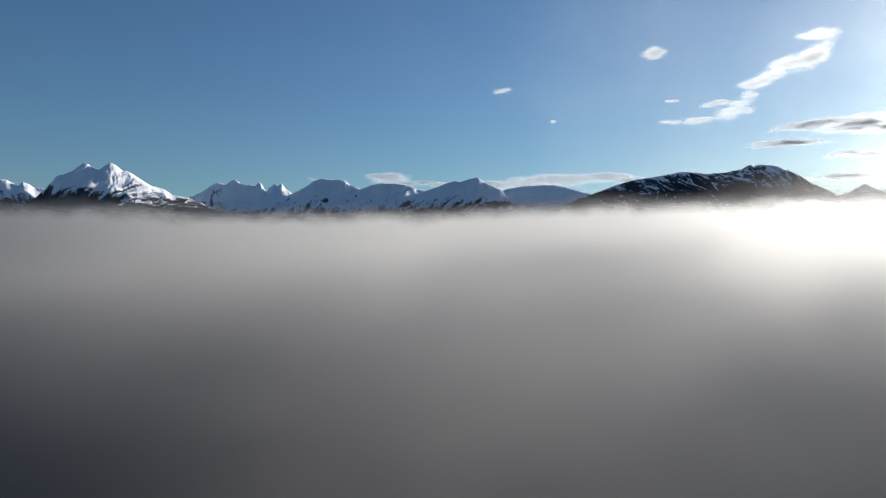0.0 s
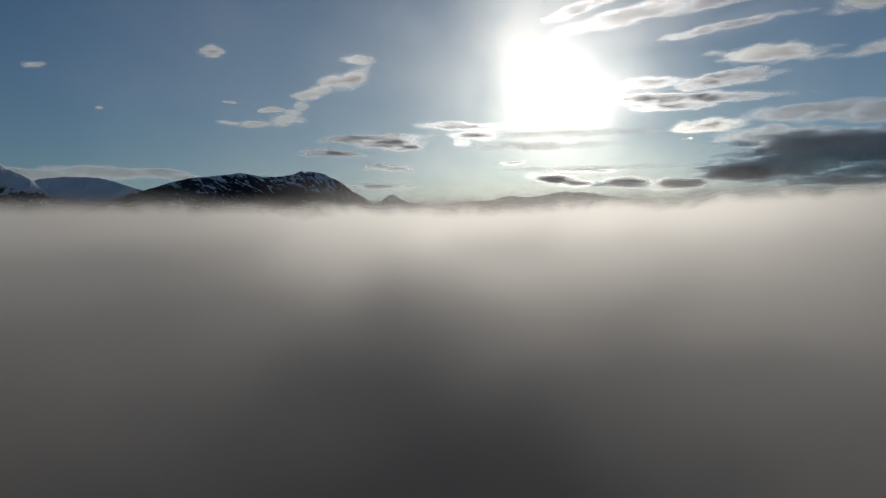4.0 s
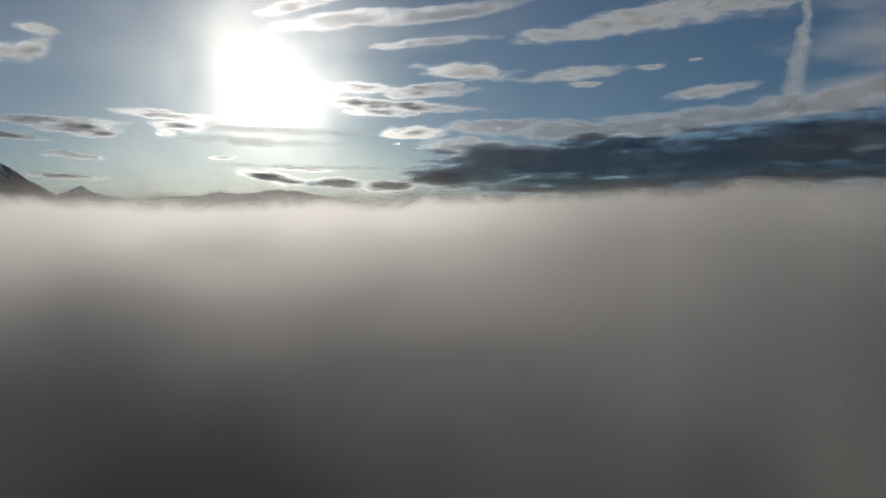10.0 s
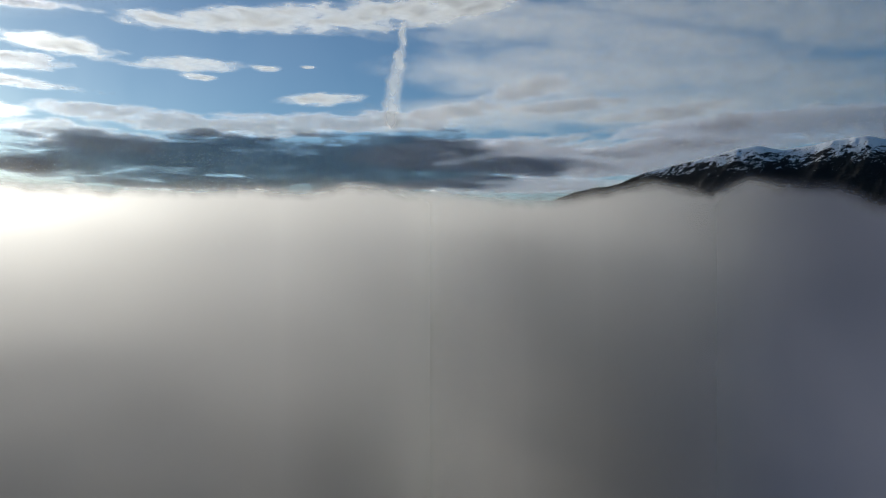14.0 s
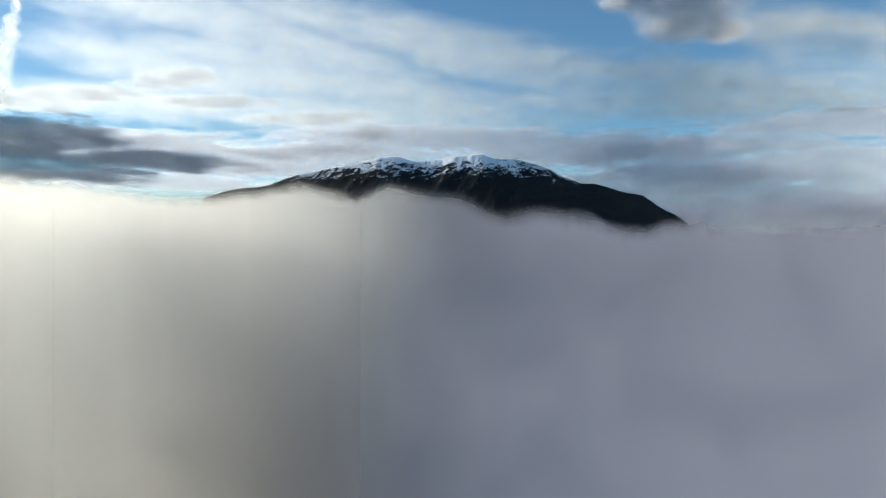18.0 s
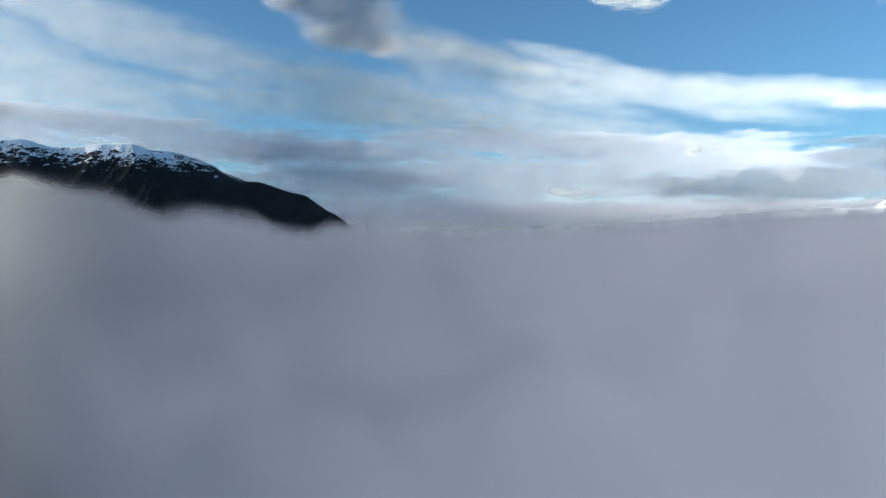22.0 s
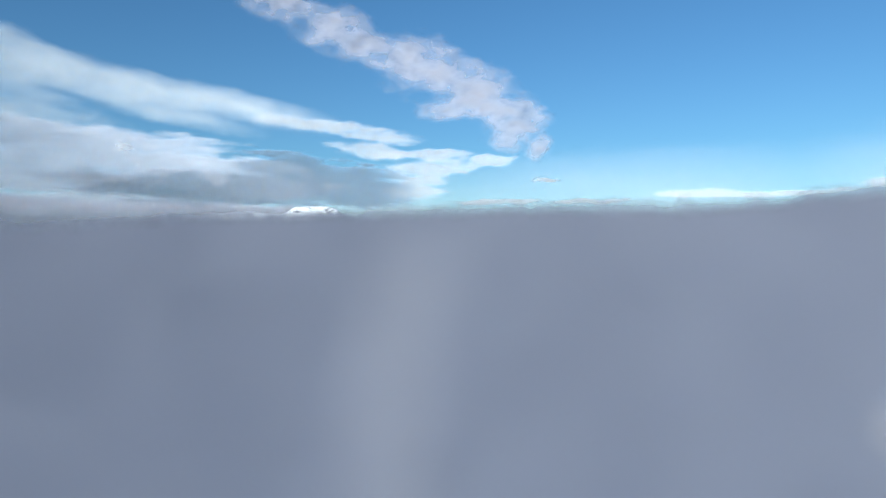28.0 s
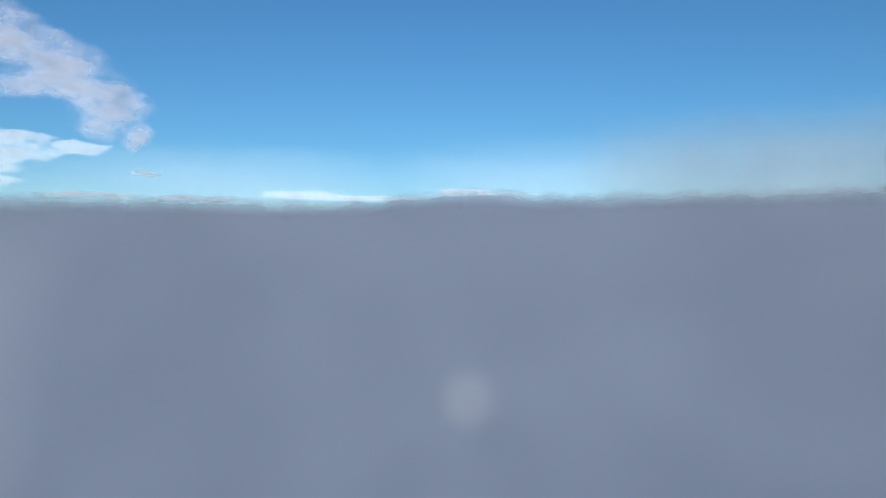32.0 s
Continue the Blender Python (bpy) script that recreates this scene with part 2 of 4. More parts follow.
def fog_material(name, back, across, onward, grain, top, low, fall, soft, rag, thin=0.72, around=False, back_tint=(0.99, 0.98, 1.03)):
    """Fog curtain. UV v is the depth in degrees below its top: it thickens over soft degrees to top, then thins to low over fall degrees.
    grain is the size of its wisps in metres or, where they run around the viewpoint, in degrees."""
    mat, tree, out = material(name)
    uv = tree.nodes.new("ShaderNodeUVMap")
    sep = tree.nodes.new("ShaderNodeSeparateXYZ")
    link(tree, uv.outputs[0], sep.inputs[0])
    coord = uv.outputs[0] if around else tree.nodes.new("ShaderNodeTexCoord").outputs["Object"]
    wisp = mapped_noise(tree, coord, 1 / grain, 5.0, 0.55, (1, 1, 1.6), 0.4)
    blot = mapped_noise(tree, coord, 0.33 / grain, 2.0, 0.5, (1, 1, 0.8), 0.5)
    v = maths(tree, "ADD", sep.outputs[1], maths(tree, "MULTIPLY", maths(tree, "SUBTRACT", wisp, 0.5), rag))
    rise = smooth(tree, v, -soft, soft)
    att = tree.nodes.new("ShaderNodeAttribute")
    att.attribute_name = "cover"
    fade = smooth(tree, sep.outputs[1], soft, fall, top, low)
    share = maths(tree, "MULTIPLY", maths(tree, "MULTIPLY", smooth(tree, blot, 0.36, 0.66, thin, 1.0), smooth(tree, wisp, 0.3, 0.62, 0.35 + 0.65 * thin, 1.0)), att.outputs["Fac"])
    alpha = maths(tree, "MULTIPLY", maths(tree, "MULTIPLY", rise, fade), share, True)
    billow = tree.nodes.new("ShaderNodeAttribute")
    billow.attribute_name = "facing"
    face = droplet_normal(tree, coord, grain * 4.0, 0.2, 0.8, 0.18, (1, 1, 1.8), billow.outputs["Vector"])
    way = droplet_normal(tree, coord, grain * 4.0, 1.0, 0.0, 0.25, (1, 1, 1.8), billow.outputs["Vector"])
    see_through(tree, out, scattering(tree, back, across, onward, face, way, 1.6, 1.0, (1.0, 1.0, 1.0), back_tint), alpha)
    return mat


def land_material(name, snowline, spread, snow_bias, dark, streak=1.0, grain=(0.022, 0.01, 0.08, 0.045)):
    """Snow on dark rock and forest, by height, steepness and streaks that run down the slope."""
    mat, tree, out = material(name)
    geo = tree.nodes.new("ShaderNodeNewGeometry")
    nrm = tree.nodes.new("ShaderNodeSeparateXYZ")
    link(tree, geo.outputs["Normal"], nrm.inputs[0])
    pos = tree.nodes.new("ShaderNodeSeparateXYZ")
    link(tree, geo.outputs["Position"], pos.inputs[0])
    uv = tree.nodes.new("ShaderNodeUVMap").outputs[0]
    down = mapped_noise(tree, uv, 1.0, 6.0, 0.65, (grain[0], grain[1], 1), 0.8)
    fine = mapped_noise(tree, uv, 1.0, 5.0, 0.7, (grain[2], grain[3], 1), 0.3)
    high = maths(tree, "DIVIDE", maths(tree, "SUBTRACT", pos.outputs[2], snowline), spread)
    high = maths(tree, "MINIMUM", maths(tree, "MAXIMUM", high, -1.5), 1.2)
    mask = maths(tree, "ADD", high, maths(tree, "MULTIPLY", maths(tree, "SUBTRACT", down, 0.5), 3.2 * streak))
    mask = maths(tree, "ADD", mask, maths(tree, "MULTIPLY", maths(tree, "SUBTRACT", fine, 0.5), 2.0 * streak))
    mask = maths(tree, "ADD", mask, maths(tree, "MULTIPLY", maths(tree, "SUBTRACT", nrm.outputs[2], 0.7), 1.5))
    mask = smooth(tree, maths(tree, "ADD", mask, snow_bias), -0.12, 0.12)
    rock = tree.nodes.new("ShaderNodeMix")
    rock.data_type = "RGBA"
    rock.inputs[6].default_value = (*dark, 1)
    rock.inputs[7].default_value = (dark[0] * 2.2, dark[1] * 2.1, dark[2] * 2.0, 1)
    link(tree, fine, rock.inputs[0])
    col = tree.nodes.new("ShaderNodeMix")
    col.data_type = "RGBA"
    link(tree, mask, col.inputs[0])
    link(tree, rock.outputs[2], col.inputs[6])
    col.inputs[7].default_value = (0.84, 0.86, 0.9, 1)
    bump = node(tree, "ShaderNodeBump", Strength=0.7, Distance=12.0)
    link(tree, down, bump.inputs["Height"])
    b = node(tree, "ShaderNodeBsdfPrincipled", Roughness=0.75)
    b.inputs["Specular IOR Level"].default_value = 0.2
    link(tree, col.outputs[2], b.inputs["Base Color"])
    link(tree, bump.outputs[0], b.inputs["Normal"])
    link(tree, b.outputs[0], out.inputs["Surface"])
    return mat


def needle_material():
    mat, tree, out = material("conifer_needles")
    info = tree.nodes.new("ShaderNodeNewGeometry")
    col = tree.nodes.new("ShaderNodeMix")
    col.data_type = "RGBA"
    col.inputs[6].default_value = (0.008, 0.012, 0.011, 1)
    col.inputs[7].default_value = (0.02, 0.025, 0.021, 1)
    link(tree, info.outputs["Random Per Island"], col.inputs[0])
    b = node(tree, "ShaderNodeBsdfPrincipled", Roughness=0.9)
    b.inputs["Specular IOR Level"].default_value = 0.1
    link(tree, col.outputs[2], b.inputs["Base Color"])
    link(tree, b.outputs[0], out.inputs["Surface"])
    return mat


def water_material():
    mat, tree, out = material("dark_water")
    coord = tree.nodes.new("ShaderNodeTexCoord").outputs["Object"]
    n = mapped_noise(tree, coord, 0.05, 6.0, 0.6)
    bump = node(tree, "ShaderNodeBump", Strength=0.3, Distance=0.4)
    link(tree, n, bump.inputs["Height"])
    b = node(tree, "ShaderNodeBsdfPrincipled", Roughness=0.85)
    b.inputs["Specular IOR Level"].default_value = 0.02
    b.inputs["Base Color"].default_value = (0.007, 0.009, 0.013, 1)
    link(tree, bump.outputs[0], b.inputs["Normal"])
    link(tree, b.outputs[0], out.inputs["Surface"])
    return mat


NEEDLES, WATER = needle_material(), water_material()

# ---- water: one dark sheet out to the horizon ----
ang, rad = np.meshgrid(np.linspace(0, 2 * np.pi, 96, endpoint=False), np.array([0.01, 60, 300, 1000, 2500, 4950]))
me = grid_mesh("water", rad * np.sin(ang), rad * np.cos(ang), rad * 0, closed=True)
me.materials.append(WATER)
tagged(new("water", me), "dark still fjord water under the fog", "water", kind="structure")

# ---- mountains ----
BASE_Z = 40.0


def crest_line(profile, az, dist):
    """Height of the ridge at each bearing, from pairs of bearing and elevation seen from the eye."""
    a, e = zip(*profile)
    return EYE_Z + dist * np.tan(np.radians(np.interp(az, a, e)))


def mountain(name, label, profile, dist, depth, mat, seed, rough=0.3, lump=260.0, chip=0.012, step=0.07, rows=64, slant=0.0):
    """A ridge with spurs and gullies down its front, a crest along the profile and a back slope."""
    a0, a1 = profile[0][0], profile[-1][0]
    az = np.linspace(a0, a1, int((a1 - a0) / step))
    s = np.concatenate([np.linspace(0, 1, rows), np.linspace(1, 1.7, 12)[1:]])
    A, S = np.meshgrid(az, s)
    across = np.radians(A) * dist
    along = S * depth
    skew = across + slant * (along - depth)
    top = crest_line(profile, A, dist)
    reach = np.arange(-40, 41) * step
    blur = np.exp(-0.5 * (reach / 1.1) ** 2)
    even = np.convolve(np.pad(top[0], 40, mode="edge"), blur / blur.sum(), "valid")
    even = np.interp(A + 0.6 * slant * (1 - S), az, even)
    keep = np.clip(S, 0, 1) ** 4
    top = top * keep + even * (1 - keep)
    tall = np.maximum(top - BASE_Z, 1)
    top = top + tall * chip * (fbm(across / 18, along / 40 + seed, seed + 40, 4, 0.6) - 0.5)
    front = np.clip(S, 0, 1) ** 0.85
    z = BASE_Z + (top - BASE_Z) * np.where(S <= 1, front, 1 - (S - 1) * 1.3)
    spur = ridged(skew / lump, along / (lump * 2.2), seed, 6) - 0.55
    env = np.clip(S, 0, 1) * np.clip(1 - S, 0, 1) ** 0.6 * 1.9
    z = z + tall * rough * spur * np.where(S <= 1, env, 0)
    ends = np.minimum(1, np.minimum(A - a0, a1 - A) / 1.2 + 0.15)
    z = BASE_Z * 0.5 + (z - BASE_Z * 0.5) * np.where(S < 1, 0.6 + 0.4 * ends, 1)
    r = dist - depth * (1 - S) + depth * 0.12 * (fbm(across / 500, along / 500, seed + 9, 3) - 0.5) * np.clip(1 - S, 0, 1)
    me = grid_mesh(name, r * np.sin(np.radians(A)), r * np.cos(np.radians(A)), z, (skew, along))
    me.materials.append(mat)
    ob = tagged(new(name, me), label, "mountain")
    ob["seed"] = seed
    return ob, (A, S, r, z)


def forest(parent, field, count, low, high, tall, seed, keep=1.0):
    """Conifers, each a stack of two ragged cones, scattered over a slope between two heights; one mesh under its mountain."""
    A, S, r, z = field
    rng = np.random.default_rng(seed)
    verts, faces = [], []
    rows, cols = z.shape
    made = 0
    while made < count:
        i, j = rng.integers(4, rows - 11), rng.integers(2, cols - 2)
        h = z[i, j]
        if h < low or h > high + 90 * (rng.random() - 0.5):
            continue
        jit = (rng.random() - 0.5) * 0.07
        a = radians(A[i, j] + jit)
        x, y = r[i, j] * math.sin(a), r[i, j] * math.cos(a)
        t = tall * (0.55 + 0.75 * rng.random())
        w = t * (0.16 + 0.07 * rng.random())
        turn = rng.random() * 6.28
        for z0, z1, k in ((-2.0, 0.72 * t, 1.0), (0.38 * t, t, 0.66)):
            n = len(verts)
            for c in range(5):
                q = turn + c * 1.2566
                verts.append((x + w * k * math.cos(q), y + w * k * math.sin(q), h + z0 + (rng.random() - 0.5) * 0.1 * t))
            verts.append((x + (rng.random() - 0.5) * 0.05 * t, y, h + z1))
            faces += [(n + c, n + (c + 1) % 5, n + 5) for c in range(5)]
        made += 1
    me = bpy.data.meshes.new("forest")
    me.from_pydata(verts, [], faces)
    me.materials.append(NEEDLES)
    ob = tagged(new("forest", me), "dense dark conifer forest on the slope", kind="stuff")
    ob.parent = parent
    return ob


SNOWY = land_material("snowy_rock", 545, 130, 0.05, (0.022, 0.025, 0.032), 0.6, (0.03, 0.018, 0.11, 0.08))
SNOWFIELD = land_material("deep_snow", 600, 220, 0.55, (0.05, 0.055, 0.065), 0.9, (0.02, 0.012, 0.07, 0.05))
STREAKED = land_material("wind_streaked_snow", 550, 110, -0.1, (0.022, 0.025, 0.032), 1.0)
STRIPED = land_material("snow_striped_rock", 690, 240, -0.12, (0.014, 0.013, 0.019), 1.2)
WOODED = land_material("wooded_hill_ground", 705, 110, -0.05, (0.006, 0.007, 0.008), 1.35, (0.02, 0.022, 0.07, 0.08))
land, field = mountain('mountain', 'distant snowy ridge with dark forested foot', [
    (-35.02, 4.45), (-34.05, 5.01), (-33.06, 5.3), (-32.72, 5.24), (-32.32, 5.03), (-31.98, 4.81), (-31.7, 5.14), (-31.36, 5.04), (-31.01, 4.77), (-30.3,
    4.73), (-29.59, 4.51), (-28.49, 3.94),
], 4350, 700, SNOWY, 11, slant=0.5)
forest(land, field, 1500, 200, 500, 5.0, 15)
land, field = mountain('mountain', 'snowy twin-peaked mountain with wind-carved white slopes', [
    (-31.0, 3.96), (-30.3, 4.69), (-29.59, 5.66), (-29.05, 5.86), (-28.5, 6.1), (-28.13, 6.49), (-27.84, 6.72), (-27.58, 6.65), (-27.28, 6.37), (-26.82,
    6.27), (-26.44, 6.59), (-26.06, 6.78), (-25.75, 6.67), (-25.29, 6.31), (-24.7, 6.17), (-23.91, 5.61), (-23.11, 5.21), (-22.3, 5.02), (-21.68, 4.6),
    (-20.65, 4.41), (-19.81, 4.13), (-18.96, 3.74), (-17.46, 3.1),
], 4100, 900, STREAKED, 23, slant=-0.9, rough=0.4)
forest(land, field, 1500, 200, 455, 5.0, 16)
land, field = mountain('mountain', 'jagged snow-covered range of small sharp peaks', [
    (-21.06, 4.14), (-20.02, 4.65), (-18.97, 5.13), (-18.54, 5.59), (-18.2, 5.74), (-17.77, 5.48), (-17.34, 5.81), (-16.99, 6.0), (-16.6, 5.65), (-15.94,
    5.58), (-15.41, 5.55), (-15.23, 5.78), (-14.92, 5.61), (-14.61, 5.11), (-14.16, 5.49), (-13.9, 5.68), (-13.63, 5.5), (-13.36, 5.78), (-13.04, 5.33),
    (-12.59, 4.97), (-10.53, 4.17),
], 4450, 600, SNOWFIELD, 37, chip=0.03, slant=-0.5, rough=0.45)
land, field = mountain('mountain', 'broad snow-covered mountain with smooth white bowls', [
    (-18.11, 3.04), (-15.94, 3.99), (-13.26, 4.59), (-12.36, 4.98), (-11.45, 5.46), (-10.67, 6.03), (-10.07, 6.18), (-9.61, 6.09), (-8.69, 6.15), (-8.22,
    6.07), (-7.75, 5.7), (-6.82, 5.39), (-5.88, 5.77), (-4.93, 5.87), (-3.99, 5.83), (-3.04, 5.75), (-2.09, 5.42), (-1.14, 5.19), (0.29, 4.72), (1.71,
    4.0),
], 4300, 800, SNOWFIELD, 41, slant=-0.7, rough=0.6)
land, field = mountain('mountain', 'snowy pyramid peak with a dark wooded spur', [
    (-6.35, 3.51), (-4.46, 4.47), (-3.04, 4.8), (-1.62, 5.19), (-0.67, 5.52), (0.29, 5.9), (1.0, 6.13), (1.71, 6.03), (2.19, 6.22), (2.9, 6.36), (3.37,
    6.03), (4.08, 5.74), (4.79, 5.41), (5.26, 4.93), (5.97, 4.22), (6.91, 3.65),
], 4150, 800, SNOWY, 59, slant=-0.8, rough=0.5)
forest(land, field, 2500, 200, 540, 5.0, 17)
land, field = mountain('mountain', 'pale shaded mountain plateau behind the range', [
    (3.61, 4.23), (4.56, 4.94), (5.26, 5.4), (6.91, 5.62), (8.31, 5.69), (9.24, 5.68), (10.17, 5.48), (11.54, 5.08), (12.9, 4.69), (14.7, 4.01),
], 4450, 500, SNOWFIELD, 61, slant=-0.4)
land, field = mountain('mountain', 'dark rocky mountain streaked with snow gullies', [
    (9.47, 3.72), (10.16, 4.08), (11.54, 4.62), (12.9, 5.06), (14.03, 5.49), (15.14, 5.83), (16.03, 6.03), (17.34, 6.17), (19.05, 6.42), (19.9, 6.48),
    (21.15, 6.25), (22.38, 6.28), (23.19, 6.42), (23.59, 6.44), (23.99, 6.68), (24.31, 6.79), (24.58, 6.69), (24.98, 6.76), (25.56, 6.72), (26.33, 6.51),
    (26.9, 6.23), (27.46, 5.95), (28.21, 5.41), (28.94, 4.96), (29.66, 4.59), (30.02, 4.29), (30.72, 3.85), (31.76, 3.21),
], 3900, 1000, STRIPED, 73, slant=0.8, rough=0.22, lump=320.0)
forest(land, field, 4000, 200, 490, 5.0, 18)
land, field = mountain('mountain', 'small sharp peak faint in the sunlit haze', [
    (29.7, 4.03), (30.4, 4.32), (30.87, 4.42), (31.25, 4.71), (31.58, 4.9), (31.82, 4.99), (32.05, 4.85), (32.43, 4.62), (33.0, 4.38), (33.71, 4.29),
    (34.9, 4.15), (36.8, 3.68),
], 4400, 300, SNOWY, 83)
land, field = mountain('mountain', 'low dark ridge faint in the haze under the sun', [
    (35.85, 4.15), (38.23, 4.43), (40.13, 4.47), (41.07, 4.75), (41.78, 4.89), (42.48, 4.74), (43.42, 4.73), (44.35, 4.86), (45.28, 5.03), (45.98, 5.12),
    (46.44, 5.2), (46.9, 5.01), (47.58, 5.09), (48.95, 4.83), (50.74, 4.57), (52.07, 4.4), (52.94, 4.07), (53.59, 3.83), (54.24, 3.95), (54.88, 4.11),
    (55.52, 3.92), (56.77, 3.44),
], 4350, 400, STRIPED, 89)
land, field = mountain('mountain', 'dark forested hill with a patchy snow summit', [
    (100.79, 4.34), (101.38, 4.57), (102.38, 4.91), (103.39, 5.12), (104.2, 5.28), (105.03, 5.31), (105.87, 5.52), (106.93, 5.96), (107.79, 6.3), (108.87,
    6.56), (110.18, 6.83), (111.52, 7.15), (112.64, 7.36), (113.77, 7.62), (114.69, 7.92), (115.84, 8.04), (116.53, 8.01), (117.0, 7.84), (117.93, 7.63),
    (118.86, 7.73), (120.04, 7.84), (120.75, 7.99), (121.22, 8.09), (122.17, 8.15), (123.35, 8.25), (123.83, 8.11), (124.54, 7.88), (125.73, 7.88),
    (126.68, 7.69), (127.87, 7.36), (128.82, 7.03), (129.39, 6.79), (130.0, 6.36), (131.18, 5.93), (131.65, 5.69), (132.83, 5.68), (133.99, 5.29),
    (135.15, 4.9), (136.53, 4.65), (137.45, 3.99), (138.36, 3.37), (139.03, 3.04), (139.93, 2.38), (140.82, 1.27),
], 3600, 1000, WOODED, 97, rough=0.12, chip=0.006, slant=-0.4)
forest(land, field, 22000, 200, 700, 6.0, 5)
land, field = mountain('mountain', 'distant sunlit white snow plateau', [
    (173.97, 2.52), (174.68, 2.85), (175.39, 3.09), (176.34, 3.13), (177.53, 3.32), (178.24, 3.22), (179.42, 3.17), (180.37, 3.26), (180.7, 3.54),
    (181.07, 3.73), (182.48, 3.81), (183.64, 3.8), (184.33, 3.6), (184.79, 3.32), (186.17, 2.47),
], 4450, 400, SNOWFIELD, 103, slant=0.4)


# ---- far shore: low wooded ring, unseen under the fog, added to block bright sky ----
ang, lev = np.meshgrid(np.linspace(0, 2 * np.pi, 720, endpoint=False), np.linspace(0, 1, 14))
rad = 4760 + 170 * lev
hgt = 225 * lev ** 0.8 * (0.86 + 0.14 * fbm(np.sin(ang) * 30 + 50, np.cos(ang) * 30 + 50 + lev, 3, 4))
me = grid_mesh("shore_screen", rad * np.sin(ang), rad * np.cos(ang), hgt, (ang * 4800, lev * 250), closed=True)
me.materials.append(WOODED)
tagged(new("shore_screen", me), "low dark wooded ring added under the fog to block the sky", "shore", kind="structure")

# ---- clouds ----
SKY_R = 4650.0


def cloud(name, label, kind, lobes, seed):
    """A cloud; the thin layered kinds are sheets one behind another, the rest parts of the first."""
    first = cloud_sheet(name, kind, lobes, seed, 0.0)
    count = LAYERS.get(kind, 1)
    for n in range(1, count):
        cloud_sheet("layer", kind, lobes, seed, 12.0 * n, 0.42 * n / count).parent = first
    return tagged(first, label, "cloud")


def cloud_sheet(name, kind, lobes, seed, lift, shrink=0.0):
    """A cloud on the far sky: soft lobes (bearing, elevation, half width, half height, lean in degrees) torn by noise, with a bulging face."""
    a = np.array(lobes, float)
    reach = np.hypot(a[:, 2], a[:, 3] * 0.3)
    a0, a1 = (a[:, 0] - 1.5 * reach - 0.4).min(), (a[:, 0] + 1.5 * reach + 0.4).max()
    hgt = np.hypot(a[:, 3], a[:, 2] * np.abs(np.sin(np.radians(a[:, 4]))))
    e0, e1 = (a[:, 1] - 1.6 * hgt - 0.3).min(), (a[:, 1] + 1.6 * hgt + 0.3).max()
    step = max(0.09, math.sqrt((a1 - a0) * (e1 - e0) / 24000))
    A, E = np.meshgrid(np.linspace(a0, a1, int((a1 - a0) / step) + 8), np.linspace(e0, e1, int((e1 - e0) / step) + 8))
    warp_a = A + 0.9 * (fbm(A / 2.2, E / 1.0, seed, 4) - 0.5)
    warp_e = E + 0.35 * (fbm(A / 1.6, E / 0.8, seed + 7, 4) - 0.5)
    d, body = np.full(A.shape, -1.5), np.zeros(A.shape)
    for ca, ce, w, h, lean in lobes:
        c, s = math.cos(radians(lean)), math.sin(radians(lean))
        p, q = (warp_a - ca), (warp_e - ce)
        u, v = (p * c + q * s) / w, (-p * s + q * c) / h
        d = np.maximum(d, 1.0 - (u * u + v * v)) + 0.1 * np.exp(-1.5 * (u * u + v * v))
        u, v = ((A - ca) * c + (E - ce) * s) / w, (-(A - ca) * s + (E - ce) * c) / h
        body = body + np.exp(-1.2 * (u * u + v * v))
    wide, high, strength, bulge, uneven = TORN[kind]
    lean = radians(float(np.average(a[:, 4], weights=a[:, 2])))
    along, over = A * math.cos(lean) + E * math.sin(lean), E * math.cos(lean) - A * math.sin(lean)
    d = d + strength * (fbm(along / wide, over / high, seed + 3, 5, 0.55) - 0.5) - shrink
    rim = np.minimum(np.minimum(A - a0, a1 - A), np.minimum(E - e0, e1 - E) * 1.5)
    fade = {"veil": 3.0, "mist": 2.0, "thin": 1.2}.get(kind, 0.35)
    d = np.where(rim < fade, d - (1 - rim / fade) * (2.1 if fade < 1 else 3.0), d)
    puff = fbm(A / 2.4, E / 1.1, seed + 11, 3)
    R = SKY_R + lift - bulge * (np.sqrt(body) + uneven * (puff - 0.5))
    x, y = R * np.cos(np.radians(E)) * np.sin(np.radians(A)), R * np.cos(np.radians(E)) * np.cos(np.radians(A))
    me = grid_mesh(name, x, y, EYE_Z + R * np.sin(np.radians(E)), density=d)
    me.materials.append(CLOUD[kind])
    return new(name, me)


cloud('cumulus_streak', 'white ragged cumulus streak trailing across blue sky', 'bright', [
    (29.0, 15.74, 1.6, 0.62, 0), (28.5, 14.4, 1.93, 0.99, 25.0), (26.7, 13.82, 1.99, 0.85, 15.0), (25.2, 12.89, 1.7, 0.56, 5.0), (24.2, 11.95, 0.89, 0.46,
    0), (23.3, 10.99, 1.91, 0.79, 12.0), (21.8, 11.53, 1.64, 0.31, 0), (20.7, 10.45, 1.88, 0.38, 0), (18.6, 10.45, 1.39, 0.28, 0),
], 100)
cloud('small_cloud', 'small white cloud puff alone in the sky', 'bright', [
    (17.2, 15.8, 1.46, 0.53, 5.0),
], 113)
cloud('small_cloud', 'tiny white cloud puff alone in the sky', 'bright', [
    (4.9, 13.43, 1.12, 0.34, 8.0),
], 126)
cloud('small_cloud', 'two faint white cloud specks', 'bright', [
    (9.3, 10.88, 0.4, 0.22, 0), (18.6, 12.02, 0.8, 0.16, 0),
], 139)
